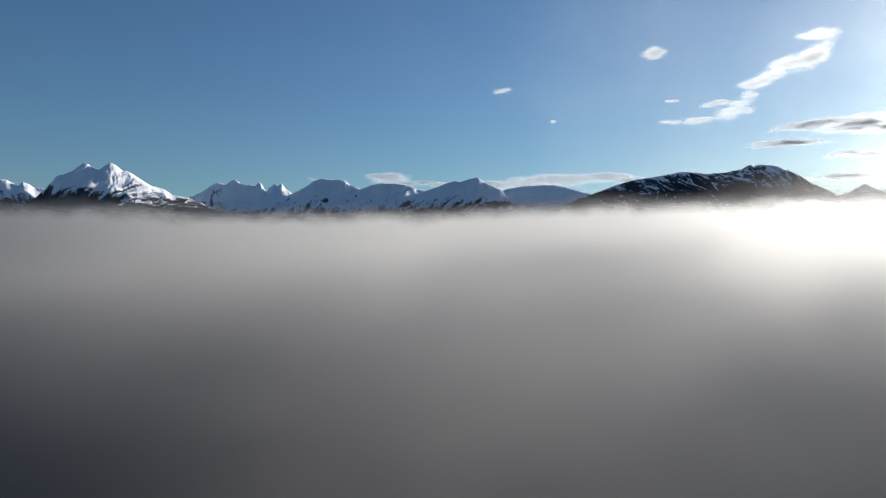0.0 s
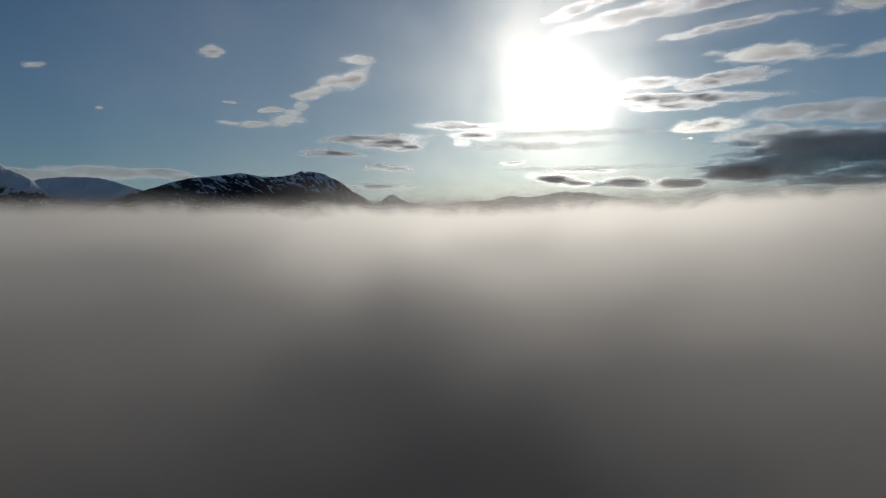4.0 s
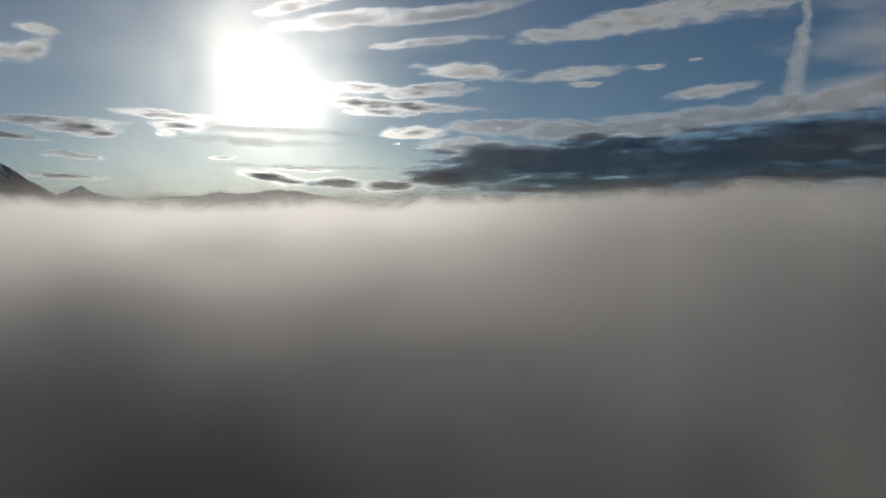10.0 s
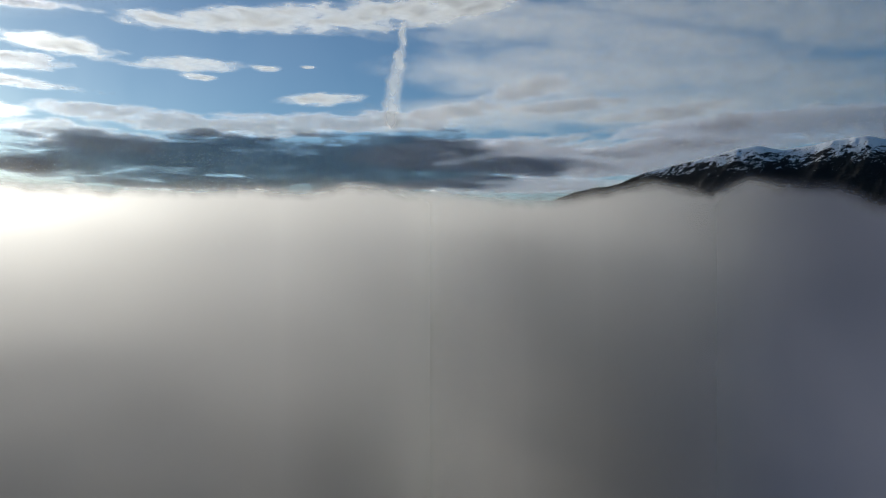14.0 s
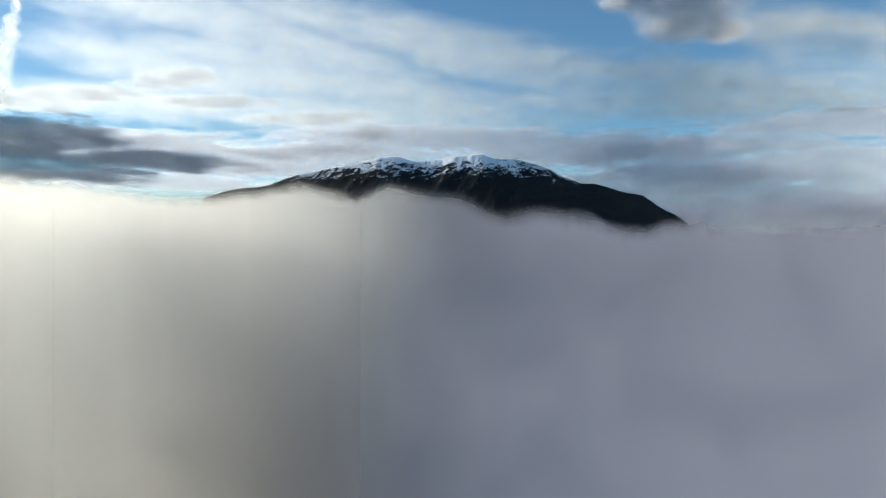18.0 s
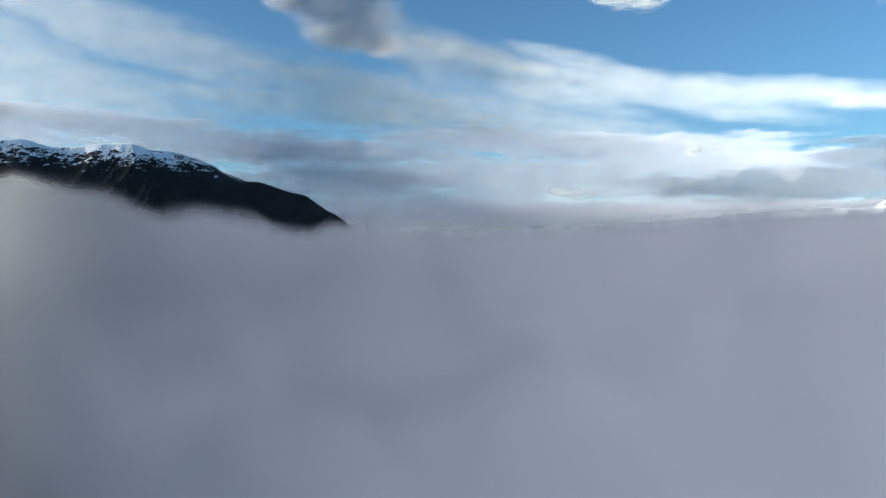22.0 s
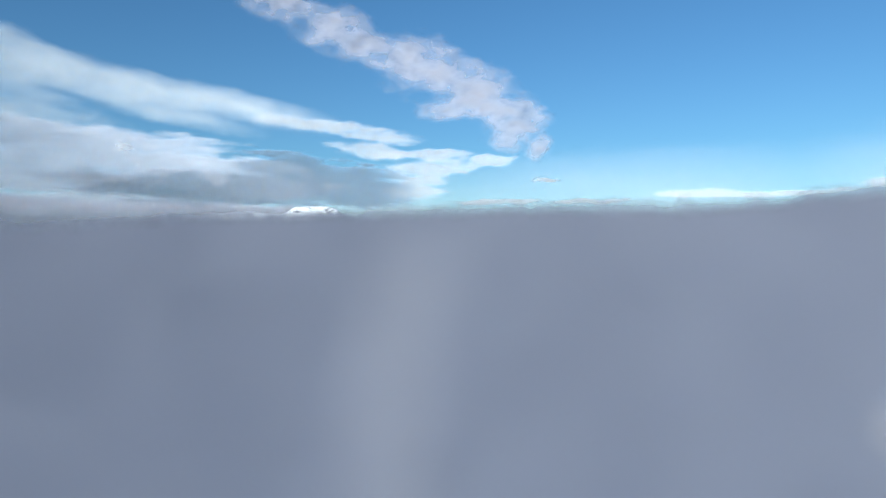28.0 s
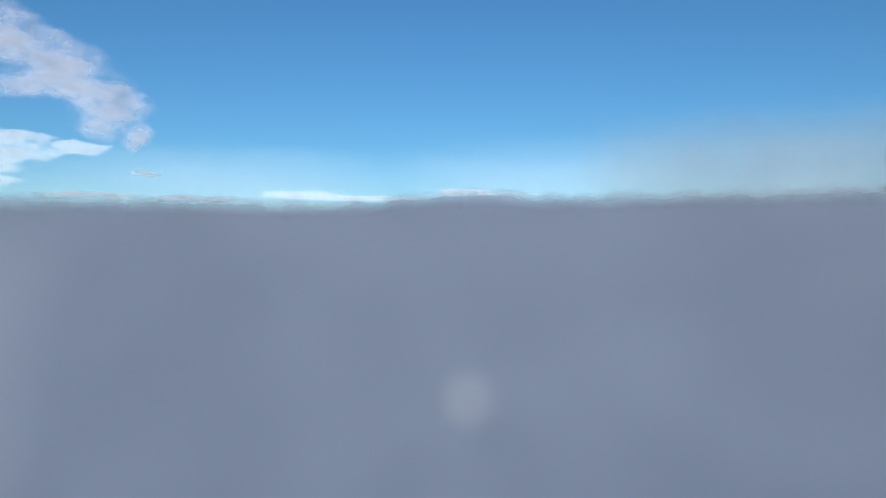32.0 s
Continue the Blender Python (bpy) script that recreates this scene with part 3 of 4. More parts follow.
cloud('lens_cloud', 'thin grey lens cloud with a dark underside', 'grey', [
    (29.7, 9.54, 5.5, 0.42, 3.0), (31.6, 9.29, 3.2, 0.73, 0), (33.1, 8.84, 1.6, 0.36, 0),
], 152)
cloud('lens_cloud', 'small thin grey lens cloud', 'grey', [
    (26.7, 8.27, 3.31, 0.42, -2.0),
], 165)
cloud('lens_cloud', 'grey shredded cloud below the sun', 'grey', [
    (38.0, 10.65, 4.64, 0.42, -2.0), (38.7, 9.86, 2.34, 0.55, 0), (37.5, 9.22, 0.99, 0.42, 0),
], 178)
cloud('lens_cloud', 'thin dark cloud strips near the horizon', 'grey', [
    (31.3, 7.15, 2.34, 0.36, 0), (30.4, 5.59, 3.8, 0.3, 0),
], 191)
cloud('cap_cloud', 'long smooth white cap cloud behind the snowy range', 'soft', [
    (4.6, 5.74, 7.09, 0.38, 0), (9.7, 6.14, 5.55, 0.51, 2.0), (13.1, 6.25, 2.71, 0.46, 0), (15.1, 5.92, 3.1, 0.27, 0), (-4.5, 6.3, 2.13, 0.52, 0), (-10.5,
    6.07, 1.01, 0.23, 0), (-2.1, 5.84, 3.33, 0.24, 0),
], 204)
cloud('lens_cloud', 'long grey lens cloud beside the sun', 'grey', [
    (55.2, 12.22, 9.89, 0.53, -2.0), (54.8, 11.63, 3.71, 0.42, 0), (58.6, 13.33, 4.63, 0.7, 4.0), (52.9, 13.43, 3.71, 0.59, 0),
], 217)
cloud('lens_cloud', 'smooth almond-shaped white lens cloud', 'bright', [
    (61.8, 14.88, 4.94, 0.83, -3.0),
], 230)
cloud('small_cloud', 'small flat white cloud', 'bright', [
    (57.1, 9.88, 3.56, 0.46, 0), (55.8, 9.0, 0.47, 0.18, 0),
], 243)
cloud('cirrus_streak', 'thin white cirrus streaks above the sun', 'soft', [
    (58.6, 17.19, 5.7, 0.39, 5.0), (51.4, 18.68, 6.16, 0.77, 9.0), (60.0, 19.43, 8.04, 0.76, 7.0), (47.7, 19.62, 4.21, 0.5, 15.0),
], 256)
cloud('cirrus_streak', 'thin pale cloud bands under the sun', 'thin', [
    (46.7, 9.91, 7.44, 0.41, -0.0), (44.9, 8.94, 5.98, 0.41, 0), (48.6, 6.94, 7.5, 0.28, 0),
], 269)
cloud('lens_cloud', 'large smooth white lens cloud', 'bright', [
    (70.2, 17.43, 6.2, 0.74, -0.0), (76.7, 18.32, 9.98, 1.34, 5.0), (84.3, 18.99, 9.53, 1.49, 6.0), (90.4, 19.46, 6.45, 1.26, 8.0), (94.6, 20.0, 4.01,
    1.04, 10.0),
], 282)
cloud('small_cloud', 'flat white cloud with a grey base', 'bright', [
    (71.1, 14.48, 5.22, 0.6, 3.0), (71.6, 13.67, 1.6, 0.33, 0), (76.7, 14.67, 1.46, 0.28, 0), (80.0, 14.92, 0.89, 0.16, 0),
], 295)
cloud('small_cloud', 'flat white wispy clouds', 'bright', [
    (81.4, 12.46, 4.16, 0.62, 4.0), (57.6, 10.14, 3.38, 0.53, 0), (55.8, 9.15, 0.38, 0.15, 0),
], 308)
cloud('cirrus_veil', 'faint white cirrus veil spreading from the sun', 'veil', [
    (30.8, 13.24, 19.69, 13.98, -10.0), (21.2, 10.93, 19.86, 12.85, -35.0), (30.7, 7.7, 14.06, 8.04, 0),
], 321)
cloud('cirrus_veil', 'bright thin cirrus veil across the sun', 'veil', [
    (43.9, 17.79, 8.88, 7.29, -15.0), (53.0, 18.04, 11.34, 2.48, 12.0), (61.3, 17.91, 9.36, 1.56, 10.0), (48.5, 12.78, 11.8, 3.98, 8.0),
], 334)
cloud('dark_cloud_bank', 'broad dark blue-grey cloud bank above the fog', 'dark', [
    (77.2, 7.35, 16.91, 2.23, 0), (68.0, 7.35, 9.72, 1.8, -4.0), (61.6, 6.43, 5.32, 1.05, 0), (85.7, 7.62, 11.4, 2.24, 3.0), (94.0, 7.0, 8.0, 1.3,
    2.0), (73.0, 5.65, 12.87, 0.93, 0), (84.3, 5.75, 12.36, 1.04, 0)
], 347)
cloud('altocumulus', 'rippled white altocumulus along a dark bank', 'soft', [
    (64.5, 10.43, 4.68, 0.87, 0), (70.2, 10.01, 7.66, 0.99, -3.0), (76.7, 10.11, 7.5, 1.1, 0), (82.4, 10.55, 5.71, 1.01, 0), (61.6, 9.03, 4.51, 0.78, 0),
    (65.0, 8.26, 5.99, 0.97, 0), (88.1, 10.84, 5.67, 0.92, 0),
], 360)
cloud('altocumulus', 'soft grey-white altocumulus streaks', 'soft', [
    (98.7, 13.36, 4.43, 0.87, 10.0), (92.8, 11.77, 5.56, 0.68, 6.0), (101.7, 11.87, 5.58, 0.69, 3.0), (109.8, 11.01, 6.11, 0.74, 3.0), (114.2, 9.97, 4.22,
    0.79, 0), (98.2, 8.73, 8.9, 0.99, 2.0), (107.9, 8.44, 9.07, 1.02, 3.0), (101.7, 7.03, 9.44, 0.8, 0),
], 373)
cloud('low_cloud', 'small grey clouds low over far ridges', 'grey', [
    (45.5, 6.19, 3.0, 0.48, -6.0), (51.0, 5.84, 2.89, 0.6, 0), (55.1, 5.54, 3.42, 0.59, 0), (48.0, 6.83, 3.67, 0.23, 0), (41.8, 7.51, 1.16, 0.25, 0),
    (47.1, 5.75, 1.78, 0.42, 0),
], 386)
cloud('low_cloud', 'dark low clouds over the fog', 'dark', [
    (51.0, 5.71, 2.27, 0.42, 0), (45.8, 6.06, 2.31, 0.28, -5.0), (55.5, 5.68, 2.0, 0.38, 0), (60.0, 6.22, 2.6, 0.56, 0),
], 399)
cloud('grey_puff', 'large soft grey cloud with a rounded base', 'puff', [
    (140.0, 19.43, 5.59, 2.55, 0), (139.7, 17.7, 4.48, 1.85, 0), (142.6, 16.88, 2.4, 1.17, 0), (135.9, 19.91, 3.46, 1.25, 0),
], 412)
cloud('cirrus_streak', 'thin white cloud tail', 'thin', [
    (148.9, 16.5, 4.83, 0.81, -8.0), (153.5, 15.32, 4.09, 0.63, -10.0),
], 425)
cloud('cirrus_veil', 'wide thin white cirrus veil', 'thin', [
    (103.8, 17.45, 19.68, 2.01, -10.0), (121.7, 16.52, 22.74, 2.4, -12.0), (138.1, 14.02, 17.24, 1.75, -8.0), (99.8, 14.17, 13.11, 2.02, -5.0), (96.1,
    11.34, 11.52, 1.59, 0), (114.7, 11.42, 19.26, 2.02, 0), (135.9, 11.9, 16.13, 1.35, -4.0), (110.2, 14.27, 22.1, 1.73, -8.0),
], 438)
cloud('stratus_sheet', 'pale grey layered stratus near the horizon', 'sheet', [
    (94.7, 8.01, 11.19, 1.44, 0), (105.9, 7.24, 13.48, 1.41, 0), (119.3, 9.5, 14.1, 1.2, 0), (97.9, 5.57, 11.18, 0.75, 0), (131.2, 8.36, 12.25, 1.58, 0),
    (138.1, 5.91, 11.79, 1.38, 0), (146.8, 3.62, 12.41, 1.06, 0), (104.7, 7.34, 10.75, 1.4, 0), (112.5, 8.12, 8.01, 1.22, 3.0),
], 451)
cloud('stratus_sheet', 'broad layered grey stratus sheet above the fog', 'sheet', [
    (140.0, 8.24, 12.37, 1.26, 0), (153.9, 9.15, 13.31, 1.11, -2.0), (163.3, 8.33, 12.6, 1.11, 0), (172.4, 6.8, 10.45, 1.26, -3.0), (146.8, 6.6, 15.8,
    1.39, 0), (158.6, 5.5, 17.07, 1.32, 0), (142.2, 4.44, 13.52, 1.2, 0), (177.8, 5.18, 7.72, 0.96, 0), (165.6, 6.81, 11.06, 1.11, 0), (146.8, 3.29,
    17.66, 0.94, 0), (163.3, 3.77, 15.4, 0.75, 0),
], 464)
cloud('stratus_sheet', 'blue-grey shaded end of a stratus sheet', 'dark', [
    (182.9, 6.09, 7.91, 1.86, -6.0), (175.4, 5.22, 12.36, 1.6, 0), (186.6, 4.64, 5.0, 0.92, 0),
], 477)
cloud('lens_cloud', 'grey lens clouds above a stratus sheet', 'soft', [
    (182.9, 10.38, 8.38, 0.68, -5.0), (187.5, 9.64, 4.07, 0.63, -6.0), (150.7, 10.32, 4.97, 0.25, -2.0), (191.5, 8.14, 4.79, 0.54, 0),
], 490)
cloud('small_cloud', 'small bright cloud inside a grey sheet', 'bright', [
    (158.3, 4.87, 2.62, 0.62, -6.0), (168.1, 7.93, 0.83, 0.35, 0),
], 503)
cloud('cirrus_veil', 'diagonal thin white cirrus band', 'thin', [
    (145.8, 16.41, 8.03, 1.92, -20.0), (153.6, 14.55, 12.43, 1.87, -18.0), (164.1, 13.1, 12.88, 1.6, -13.0), (173.5, 11.95, 11.41, 1.18, -8.0), (160.5,
    14.88, 8.05, 0.95, -15.0), (142.9, 12.16, 9.64, 2.32, -10.0), (152.7, 11.11, 13.93, 1.45, -6.0),
], 516)
cloud('cumulus_streak', 'large hooked grey-white cumulus streak', 'lump', [
    (180.1, 19.57, 4.93, 1.67, -10.0), (185.3, 17.53, 6.57, 2.24, -18.0), (191.5, 15.12, 6.23, 2.89, -18.0), (196.2, 13.25, 4.75, 2.86, -25.0), (199.0,
    11.12, 3.12, 2.75, 0), (198.5, 9.35, 1.75, 1.31, 0), (201.3, 8.65, 1.42, 1.19, 50.0), (193.7, 11.75, 2.81, 1.13, 0),
], 529)
cloud('small_cloud', 'ragged white cloud shreds', 'soft', [
    (192.2, 6.99, 4.32, 0.98, 3.0), (197.4, 7.71, 2.42, 0.6, 0), (191.5, 6.03, 3.05, 0.63, 0), (190.7, 5.01, 3.51, 0.64, 0), (187.5, 8.29, 4.07, 0.82,
    -8.0),
], 542)
cloud('small_cloud', 'soft white cloud fragment', 'bright', [
    (162.9, 19.69, 3.54, 0.83, -10.0),
], 555)
cloud('lens_cloud', 'thin dark cloud strips over the fog horizon', 'grey', [
    (202.1, 5.97, 1.37, 0.22, -3.0), (197.8, 4.23, 4.97, 0.29, 0), (205.4, 4.2, 4.34, 0.26, 0),
], 568)
cloud('lens_cloud', 'faint grey cloud strips on the horizon', 'soft', [
    (214.0, 4.69, 4.16, 0.48, 0), (219.6, 4.48, 5.5, 0.31, 0), (227.2, 4.97, 3.09, 0.36, 0), (230.9, 4.76, 3.68, 0.18, 0),
], 581)
cloud('stratus_bank', 'pale low stratus on the fog horizon', 'bank', [
    (130.7, 1.8, 7.19, 1.16, 0), (139.6, 1.85, 8.33, 1.24, 0), (151.6, 1.95, 12.08, 1.31, 0), (163.4, 2.25, 12.32, 1.23, 0), (172.7, 2.58, 7.25, 1.02, 0),
    (139.6, 2.82, 7.08, 0.8, 0), (149.8, 2.87, 11.95, 0.93, 0), (162.0, 3.2, 12.35, 0.95, 0), (172.3, 3.32, 7.73, 0.93, 0), (179.3, 3.3, 5.1, 0.72, 0),
], 594)
cloud('low_haze', 'warm pale haze along the horizon under the sun', 'veil', [
    (11.5, 4.35, 12.37, 3.05, 0), (30.1, 5.13, 21.59, 4.05, 0), (53.2, 5.6, 23.56, 4.22, 0), (70.9, 5.6, 16.07, 3.47, 0),
], 607)
cloud('low_haze', 'pale haze along the fog horizon', 'mist', [
    (100.0, 3.6, 14.0, 3.2, 0), (118.3, 2.67, 10.52, 3.17, 0), (134.4, 3.23, 19.26, 3.84, 0), (161.0, 3.82, 23.77, 4.26, 0), (183.5, 3.95, 16.07, 3.92, 0),
], 620)
cloud('low_haze', 'pale haze along the fog horizon', 'mist', [
    (186.2, 3.71, 11.42, 4.03, 0), (207.8, 4.56, 21.59, 4.95, 0), (235.6, 4.94, 23.03, 5.11, 0), (252.5, 4.47, 11.31, 4.63, 0),
], 633)
cloud('vapour_trail', 'upright white vapour trail sinking from a cloud', 'trail', [
    (88.1, 17.66, 0.34, 1.34, -4.0), (87.8, 15.79, 0.52, 1.8, -8.0), (87.3, 13.8, 0.68, 2.04, -4.0), (87.1, 11.54, 0.74, 2.18, -0.0),
], 646)


# ---- fog ----
FOG_TOP = [
    (-35.01, 3.24), (-33.05, 3.32), (-25.86, 3.48), (-17.68, 3.19), (-8.68, 3.4), (0.76, 3.53), (10.16, 4.04), (19.05, 4.1), (22.78, 3.95), (32.05, 4.19),
    (41.54, 4.13), (50.74, 4.52), (53.82, 4.26), (58.57, 5.01), (67.88, 4.99), (70.25, 5.05), (74.48, 5.06), (74.83, 5.22), (80.6, 5.27), (83.33, 5.7),
    (93.68, 4.96), (97.93, 4.65), (98.21, 4.65), (101.38, 4.62), (105.03, 5.09), (108.0, 5.72), (110.19, 5.34), (112.87, 4.71), (115.61, 5.73), (117.46,
    5.2), (121.69, 4.67), (123.59, 3.64), (125.49, 2.98), (127.87, 3.41), (131.18, 3.16), (133.99, 2.1), (136.76, 1.71), (139.03, 2.21), (141.26, 2.64),
    (141.59, 1.87), (152.75, 1.98), (165.95, 2.49), (173.97, 3.28), (180.13, 3.26), (185.25, 3.36), (189.33, 3.54), (203.57, 3.87), (214.92, 3.73),
    (221.46, 4.3), (228.59, 4.92), (233.29, 4.27), (239.25, 4.42),
]


def fog_bank(name, label, mat, dist, drop, raised=(), wander=0.2, seed=1, floor_el=-31.0, smoothing=0.0, lean=0.0, thick=((0, 1.0),), span=None):
    """A rolling curtain of fog round the viewpoint; its top follows FOG_TOP less drop degrees, raised by soft humps (bearing, width, degrees)."""
    az = np.linspace(-90, 270, 1440, endpoint=False)
    a, e = zip(*FOG_TOP)
    top = np.interp(az, (-90.0, *a, 270.0), (4.2, *e, 4.2))
    if smoothing:
        k = np.exp(-0.5 * (np.arange(-80, 81) * 0.25 / smoothing) ** 2)
        top = np.convolve(np.pad(top, 80, mode="wrap"), k / k.sum(), "valid")
    top = top - drop
    for ca, w, up in raised:
        off = (az - ca + 180) % 360 - 180
        top = top + up * np.exp(-0.5 * (off / w) ** 2)
    levels = np.concatenate([np.linspace(floor_el, 0, 24), np.linspace(0, 1, 26)[1:]])
    if span:
        inside = (az >= span[0]) & (az <= span[1])
        az, top = az[inside], top[inside]
    A = np.broadcast_to(az, (len(levels), len(az)))
    T = np.broadcast_to(top, A.shape)
    L = levels[:, None]
    E = np.where(L <= 0, L, L * (T + 2.2))
    ang = np.radians(A)
    roll = fbm(np.cos(ang) * 1.6 + 9, np.sin(ang) * 1.6 + 4, seed, 2)
    R = dist * (1 + wander * 2 * (roll - 0.5)) * np.exp(lean * E)
    cover = np.interp(A, *zip(*thick))
    me = grid_mesh(name, R * np.sin(ang), R * np.cos(ang), EYE_Z + R * np.tan(np.radians(E)), (A, T - E), cover, not span, (-np.sin(ang), -np.cos(ang), -np.tan(np.radians(E))))
    me.materials.append(mat)
    return tagged(new(name, me), label, "fog", kind="stuff")


def fog_dish(name, label, mat, drop, deep, thick=((0, 1.0),), span=None):
    """The top of the fog round the viewpoint: level, deep metres below it, then rising slowly outward like a shallow dish.
    thick gives its density by bearing; span keeps a part of the round."""
    az = np.linspace(-90, 270, 1440, endpoint=False)
    a, e = zip(*FOG_TOP)
    top = np.interp(az, (-90.0, *a, 270.0), (4.2, *e, 4.2)) - drop
    if span:
        inside = (az >= span[0]) & (az <= span[1])
        az, top = az[inside], top[inside]
    levels = np.concatenate([np.linspace(top.max() + 2.2, 1.0, 60), np.linspace(1.0, -26, 90)[1:]])
    A, E = np.meshgrid(az, levels)
    rise = np.tan(np.radians(E)) - 0.05
    R = (rise + np.sqrt(rise * rise + 4 * 7.6e-5 * deep)) / (2 * 7.6e-5)
    Z = R * np.tan(np.radians(E))
    k = np.linspace(1, 0.002, 8)[1:, None]
    R, Z = np.vstack([R, R[-1:] * k]), np.vstack([Z, Z[-1:] - 0.08 * deep * (1 - k) + 0 * R[-1:]])
    V = np.vstack([top - E, (top + 26)[None] + (1 - k) * 30])
    A = np.broadcast_to(az, R.shape)
    ang = np.radians(A)
    x, y, far = R * np.sin(ang), R * np.cos(ang), np.hypot(R, Z)
    me = grid_mesh(name, x, y, EYE_Z + Z, (A, V), np.interp(A, *zip(*thick)), not span, (-x / far, -y / far, -Z / far))
    me.materials.append(mat)
    return tagged(new(name, me), label, "fog", kind="stuff")


def fog_sea():
    """The level top of the fog out to the horizon, gently rolling, open round the viewpoint."""
    ang, lev = np.meshgrid(np.linspace(0, 2 * np.pi, 720, endpoint=False), np.linspace(0, 1, 90))
    R = 2700 + 2230 * lev ** 1.3
    x, y = R * np.sin(ang), R * np.cos(ang)
    z = EYE_Z - 14 + 16 * (fbm(x / 300, y / 300, 5, 4) - 0.5)
    me = grid_mesh("fog_sea", x, y, z, (np.degrees(ang), (R - 2700) / 300), R * 0 + 1.0, True, (-np.sin(ang), -np.cos(ang), R * 0))
    me.materials.append(SEA_FOG)
    return tagged(new("fog_sea", me), "level sea of white fog out to the horizon", "fog", kind="stuff")


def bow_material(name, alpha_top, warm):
    """A bow's faint light painted as a thin pale tint; UV x runs across the bow from 0 to 1, UV y fades its ends."""
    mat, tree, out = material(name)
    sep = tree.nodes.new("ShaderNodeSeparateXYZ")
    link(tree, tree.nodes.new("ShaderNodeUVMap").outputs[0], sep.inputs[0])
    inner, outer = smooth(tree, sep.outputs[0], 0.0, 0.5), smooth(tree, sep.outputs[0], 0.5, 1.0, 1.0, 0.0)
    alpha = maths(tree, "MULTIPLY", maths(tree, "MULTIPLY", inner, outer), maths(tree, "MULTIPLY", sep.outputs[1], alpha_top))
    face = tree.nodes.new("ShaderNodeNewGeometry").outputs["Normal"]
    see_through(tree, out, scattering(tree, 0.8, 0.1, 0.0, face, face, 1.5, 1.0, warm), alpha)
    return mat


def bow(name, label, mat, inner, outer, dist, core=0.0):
    """A round sheet painted with a bow of light about the point opposite the sun, between two angles from it, in the
    near fog below the fog's top.
    """
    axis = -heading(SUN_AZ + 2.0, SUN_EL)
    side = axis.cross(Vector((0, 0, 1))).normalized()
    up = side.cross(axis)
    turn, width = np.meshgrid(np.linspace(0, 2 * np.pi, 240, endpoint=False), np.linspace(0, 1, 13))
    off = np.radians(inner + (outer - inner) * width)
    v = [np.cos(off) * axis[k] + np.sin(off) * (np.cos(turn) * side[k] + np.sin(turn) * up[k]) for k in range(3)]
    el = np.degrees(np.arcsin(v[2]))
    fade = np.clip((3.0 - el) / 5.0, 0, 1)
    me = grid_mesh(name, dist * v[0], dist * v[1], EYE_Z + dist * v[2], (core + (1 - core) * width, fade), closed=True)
    me.materials.append(mat)
    return tagged(new(name, me), label, "bow", kind="stuff")


# One fog in bluish, sunlit and shading copies; the light's tone is in the colours.
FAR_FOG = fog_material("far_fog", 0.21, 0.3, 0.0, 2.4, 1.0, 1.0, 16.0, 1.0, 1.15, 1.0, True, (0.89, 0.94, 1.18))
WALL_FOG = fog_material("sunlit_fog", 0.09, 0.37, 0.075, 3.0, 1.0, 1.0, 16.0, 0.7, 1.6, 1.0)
SHADE_FOG = fog_material("shade_fog", 0.08, 0.15, 0.06, 7.0, 0.72, 0.72, 16.0, 1.6, 2.4, 0.6)
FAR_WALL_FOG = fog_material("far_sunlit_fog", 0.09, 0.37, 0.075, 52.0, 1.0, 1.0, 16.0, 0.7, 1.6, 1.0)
FAR_SHADE_FOG = fog_material("far_shade_fog", 0.08, 0.15, 0.06, 122.0, 0.72, 0.72, 16.0, 1.6, 2.4, 0.6)
SEA_FOG = fog_material("sea_fog", 0.5, 0.0, 0.0, 200, 1.0, 1.0, 9.0, 0.5, 0.5, 1.0)
HAZE = fog_material("sun_haze", 0.1, 0.18, 0.06, 200, 0.6, 0.0, 4.5, 1.6, 0.8, 1.0)
HUMP_FOG = fog_material("rising_fog", 0.4, 0.2, 0.0, 90, 0.235, 0.0, 12, 2.6, 2.0)
fog_sea()
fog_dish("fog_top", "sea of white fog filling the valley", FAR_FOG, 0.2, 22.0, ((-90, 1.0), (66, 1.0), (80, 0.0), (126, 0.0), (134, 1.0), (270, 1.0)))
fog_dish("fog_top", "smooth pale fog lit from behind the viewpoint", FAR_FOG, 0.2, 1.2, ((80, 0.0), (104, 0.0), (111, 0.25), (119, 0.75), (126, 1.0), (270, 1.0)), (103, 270))
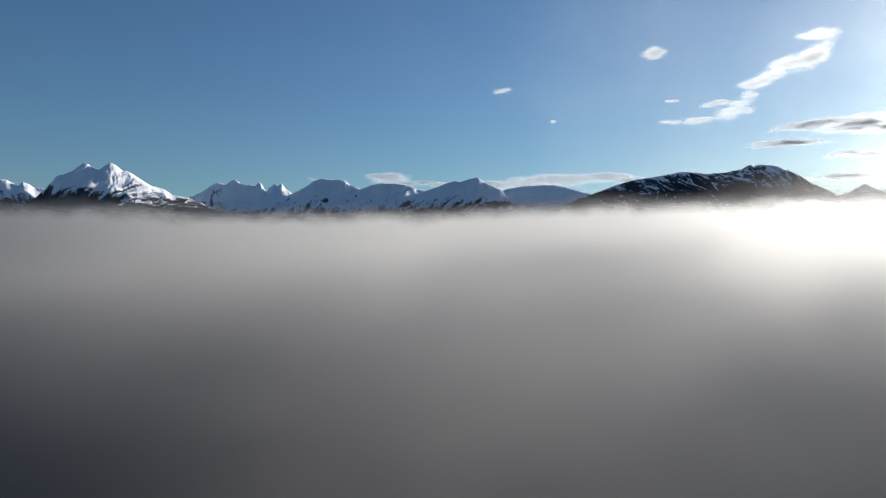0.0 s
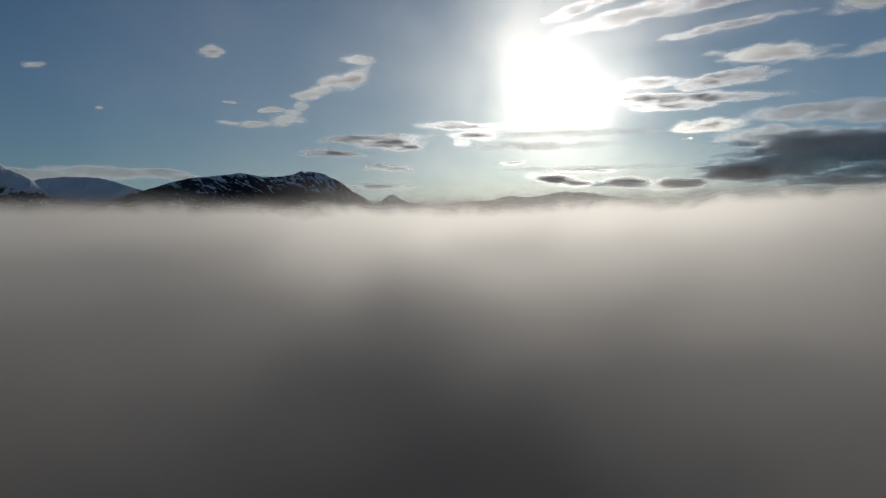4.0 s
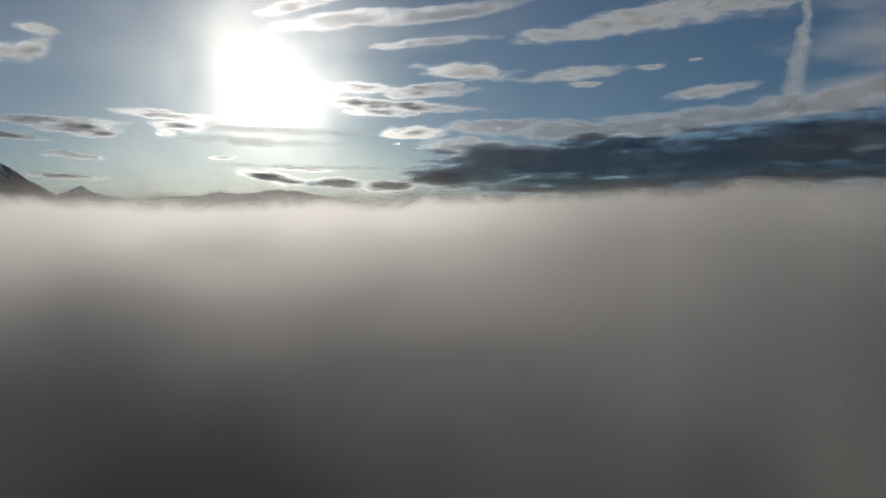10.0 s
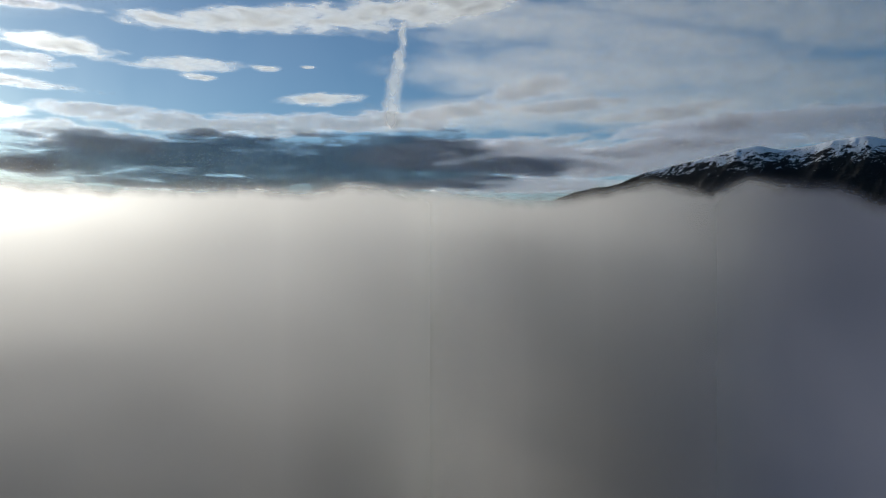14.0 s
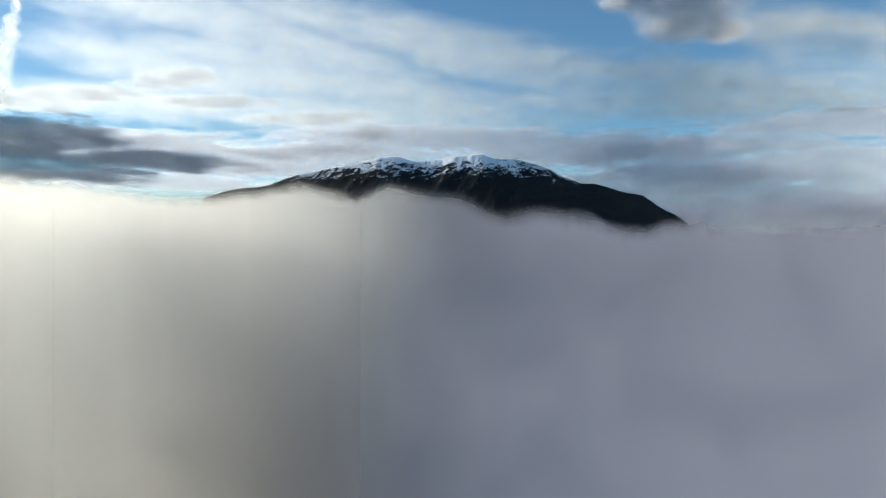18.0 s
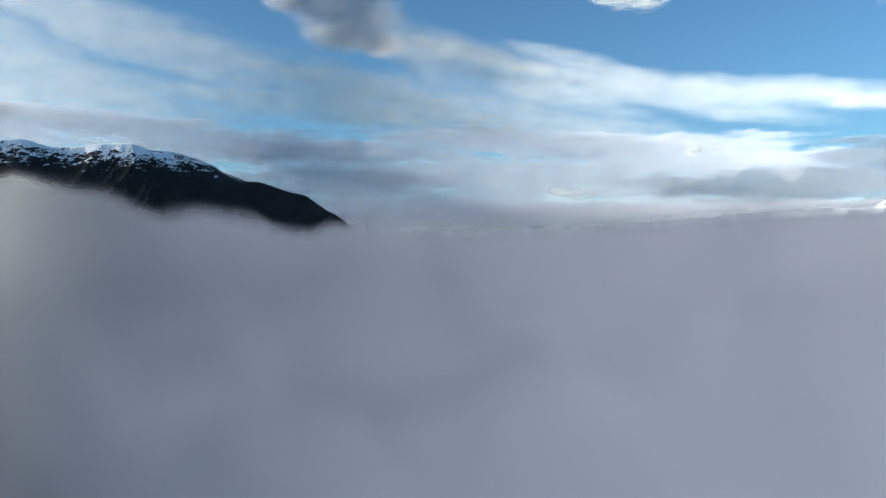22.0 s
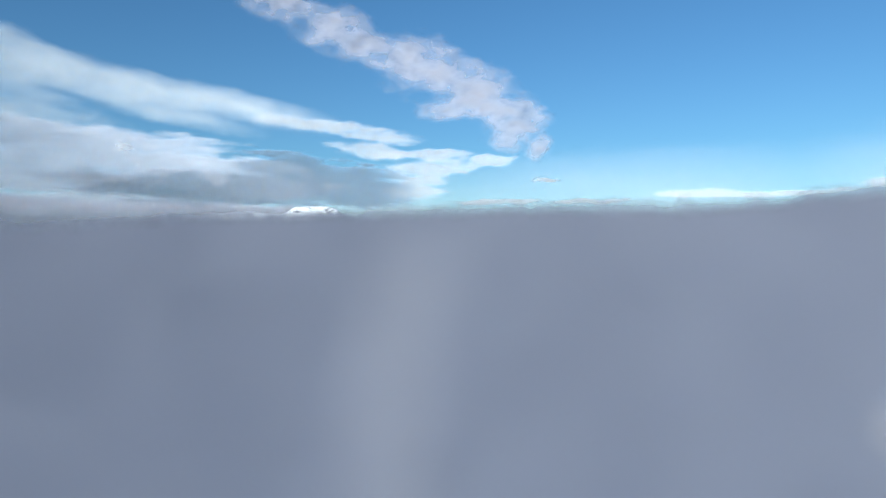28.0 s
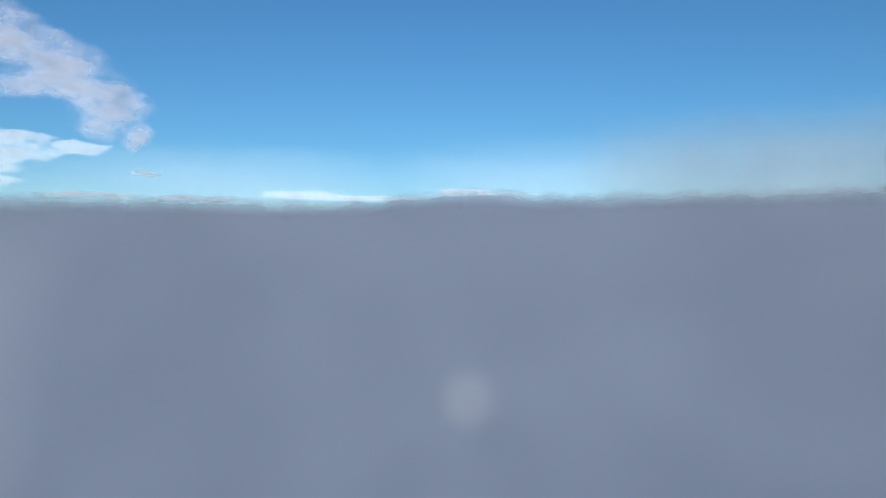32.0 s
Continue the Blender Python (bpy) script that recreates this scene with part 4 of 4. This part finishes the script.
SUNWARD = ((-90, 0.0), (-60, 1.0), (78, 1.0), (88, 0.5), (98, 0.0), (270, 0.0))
SHADE_BY_BEARING = ((-90, 0.0), (-60, 1.25), (-20, 1.25), (-4, 1.0), (14, 0.62), (30, 0.7), (42, 0.95), (54, 0.62), (68, 0.5), (76, 0.7), (82, 0.5), (89, 0.0), (98, 0.0), (270, 0.0))
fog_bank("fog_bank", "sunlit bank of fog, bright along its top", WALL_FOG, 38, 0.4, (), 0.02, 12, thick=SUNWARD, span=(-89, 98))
# darker rolls added behind the bank, mostly out of sight, to shade its foot
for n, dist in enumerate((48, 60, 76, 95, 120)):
    fog_bank("fog_bank", "dark bank of fog added behind the sunlit one to shade it", SHADE_FOG, dist, 0.45 + 0.1 * n, (), 0.03, 13 + n, smoothing=1.5, thick=SHADE_BY_BEARING, span=(-89, 99))
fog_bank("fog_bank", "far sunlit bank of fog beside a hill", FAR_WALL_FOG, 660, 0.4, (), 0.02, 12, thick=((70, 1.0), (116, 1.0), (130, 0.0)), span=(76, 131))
# the same for the far bank: hidden rolls that darken it downward
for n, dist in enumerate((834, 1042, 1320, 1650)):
    fog_bank("fog_bank", "far dark bank of fog added behind the far sunlit one to shade it", FAR_SHADE_FOG, dist, 0.45 + 0.1 * n, (), 0.03, 23 + n, smoothing=1.5, thick=((70, 0.7), (90, 0.6), (100, 0.4), (112, 0.15), (128, 0.0)), span=(70, 130))
for n in range(4):
    fog_bank("fog_bank", "fog swelling up in a soft mound", HUMP_FOG, 700 - 20 * n, -5.2 + 0.3 * n, (), 0.1, 8 + n, smoothing=5.0, thick=((-90, 0.8), (-60, 0.0), (236, 0.0), (246, 1.0), (270, 0.9)), span=(235, 270))
fog_bank("haze_bank", "thin sunlit haze above the fog", HAZE, 960, -1.3, (), 0.03, 4, smoothing=3.0, thick=((20, 0.0), (33, 0.8), (45, 1.0), (56, 0.7), (66, 0.0)), span=(19, 67))
# glory and fog bow: their light is painted on pale sheets near the viewpoint
bow("glory", "pale round glory on the fog opposite the sun", bow_material("glory_light_tint", 0.04, (1.0, 0.9, 0.82)), 0.0, 3.2, 2.2, 0.35)
bow("fog_bow", "broad faint white fog bow", bow_material("bow_light_tint", 0.036, (1.0, 0.95, 0.95)), 31.0, 45.0, 1.8)
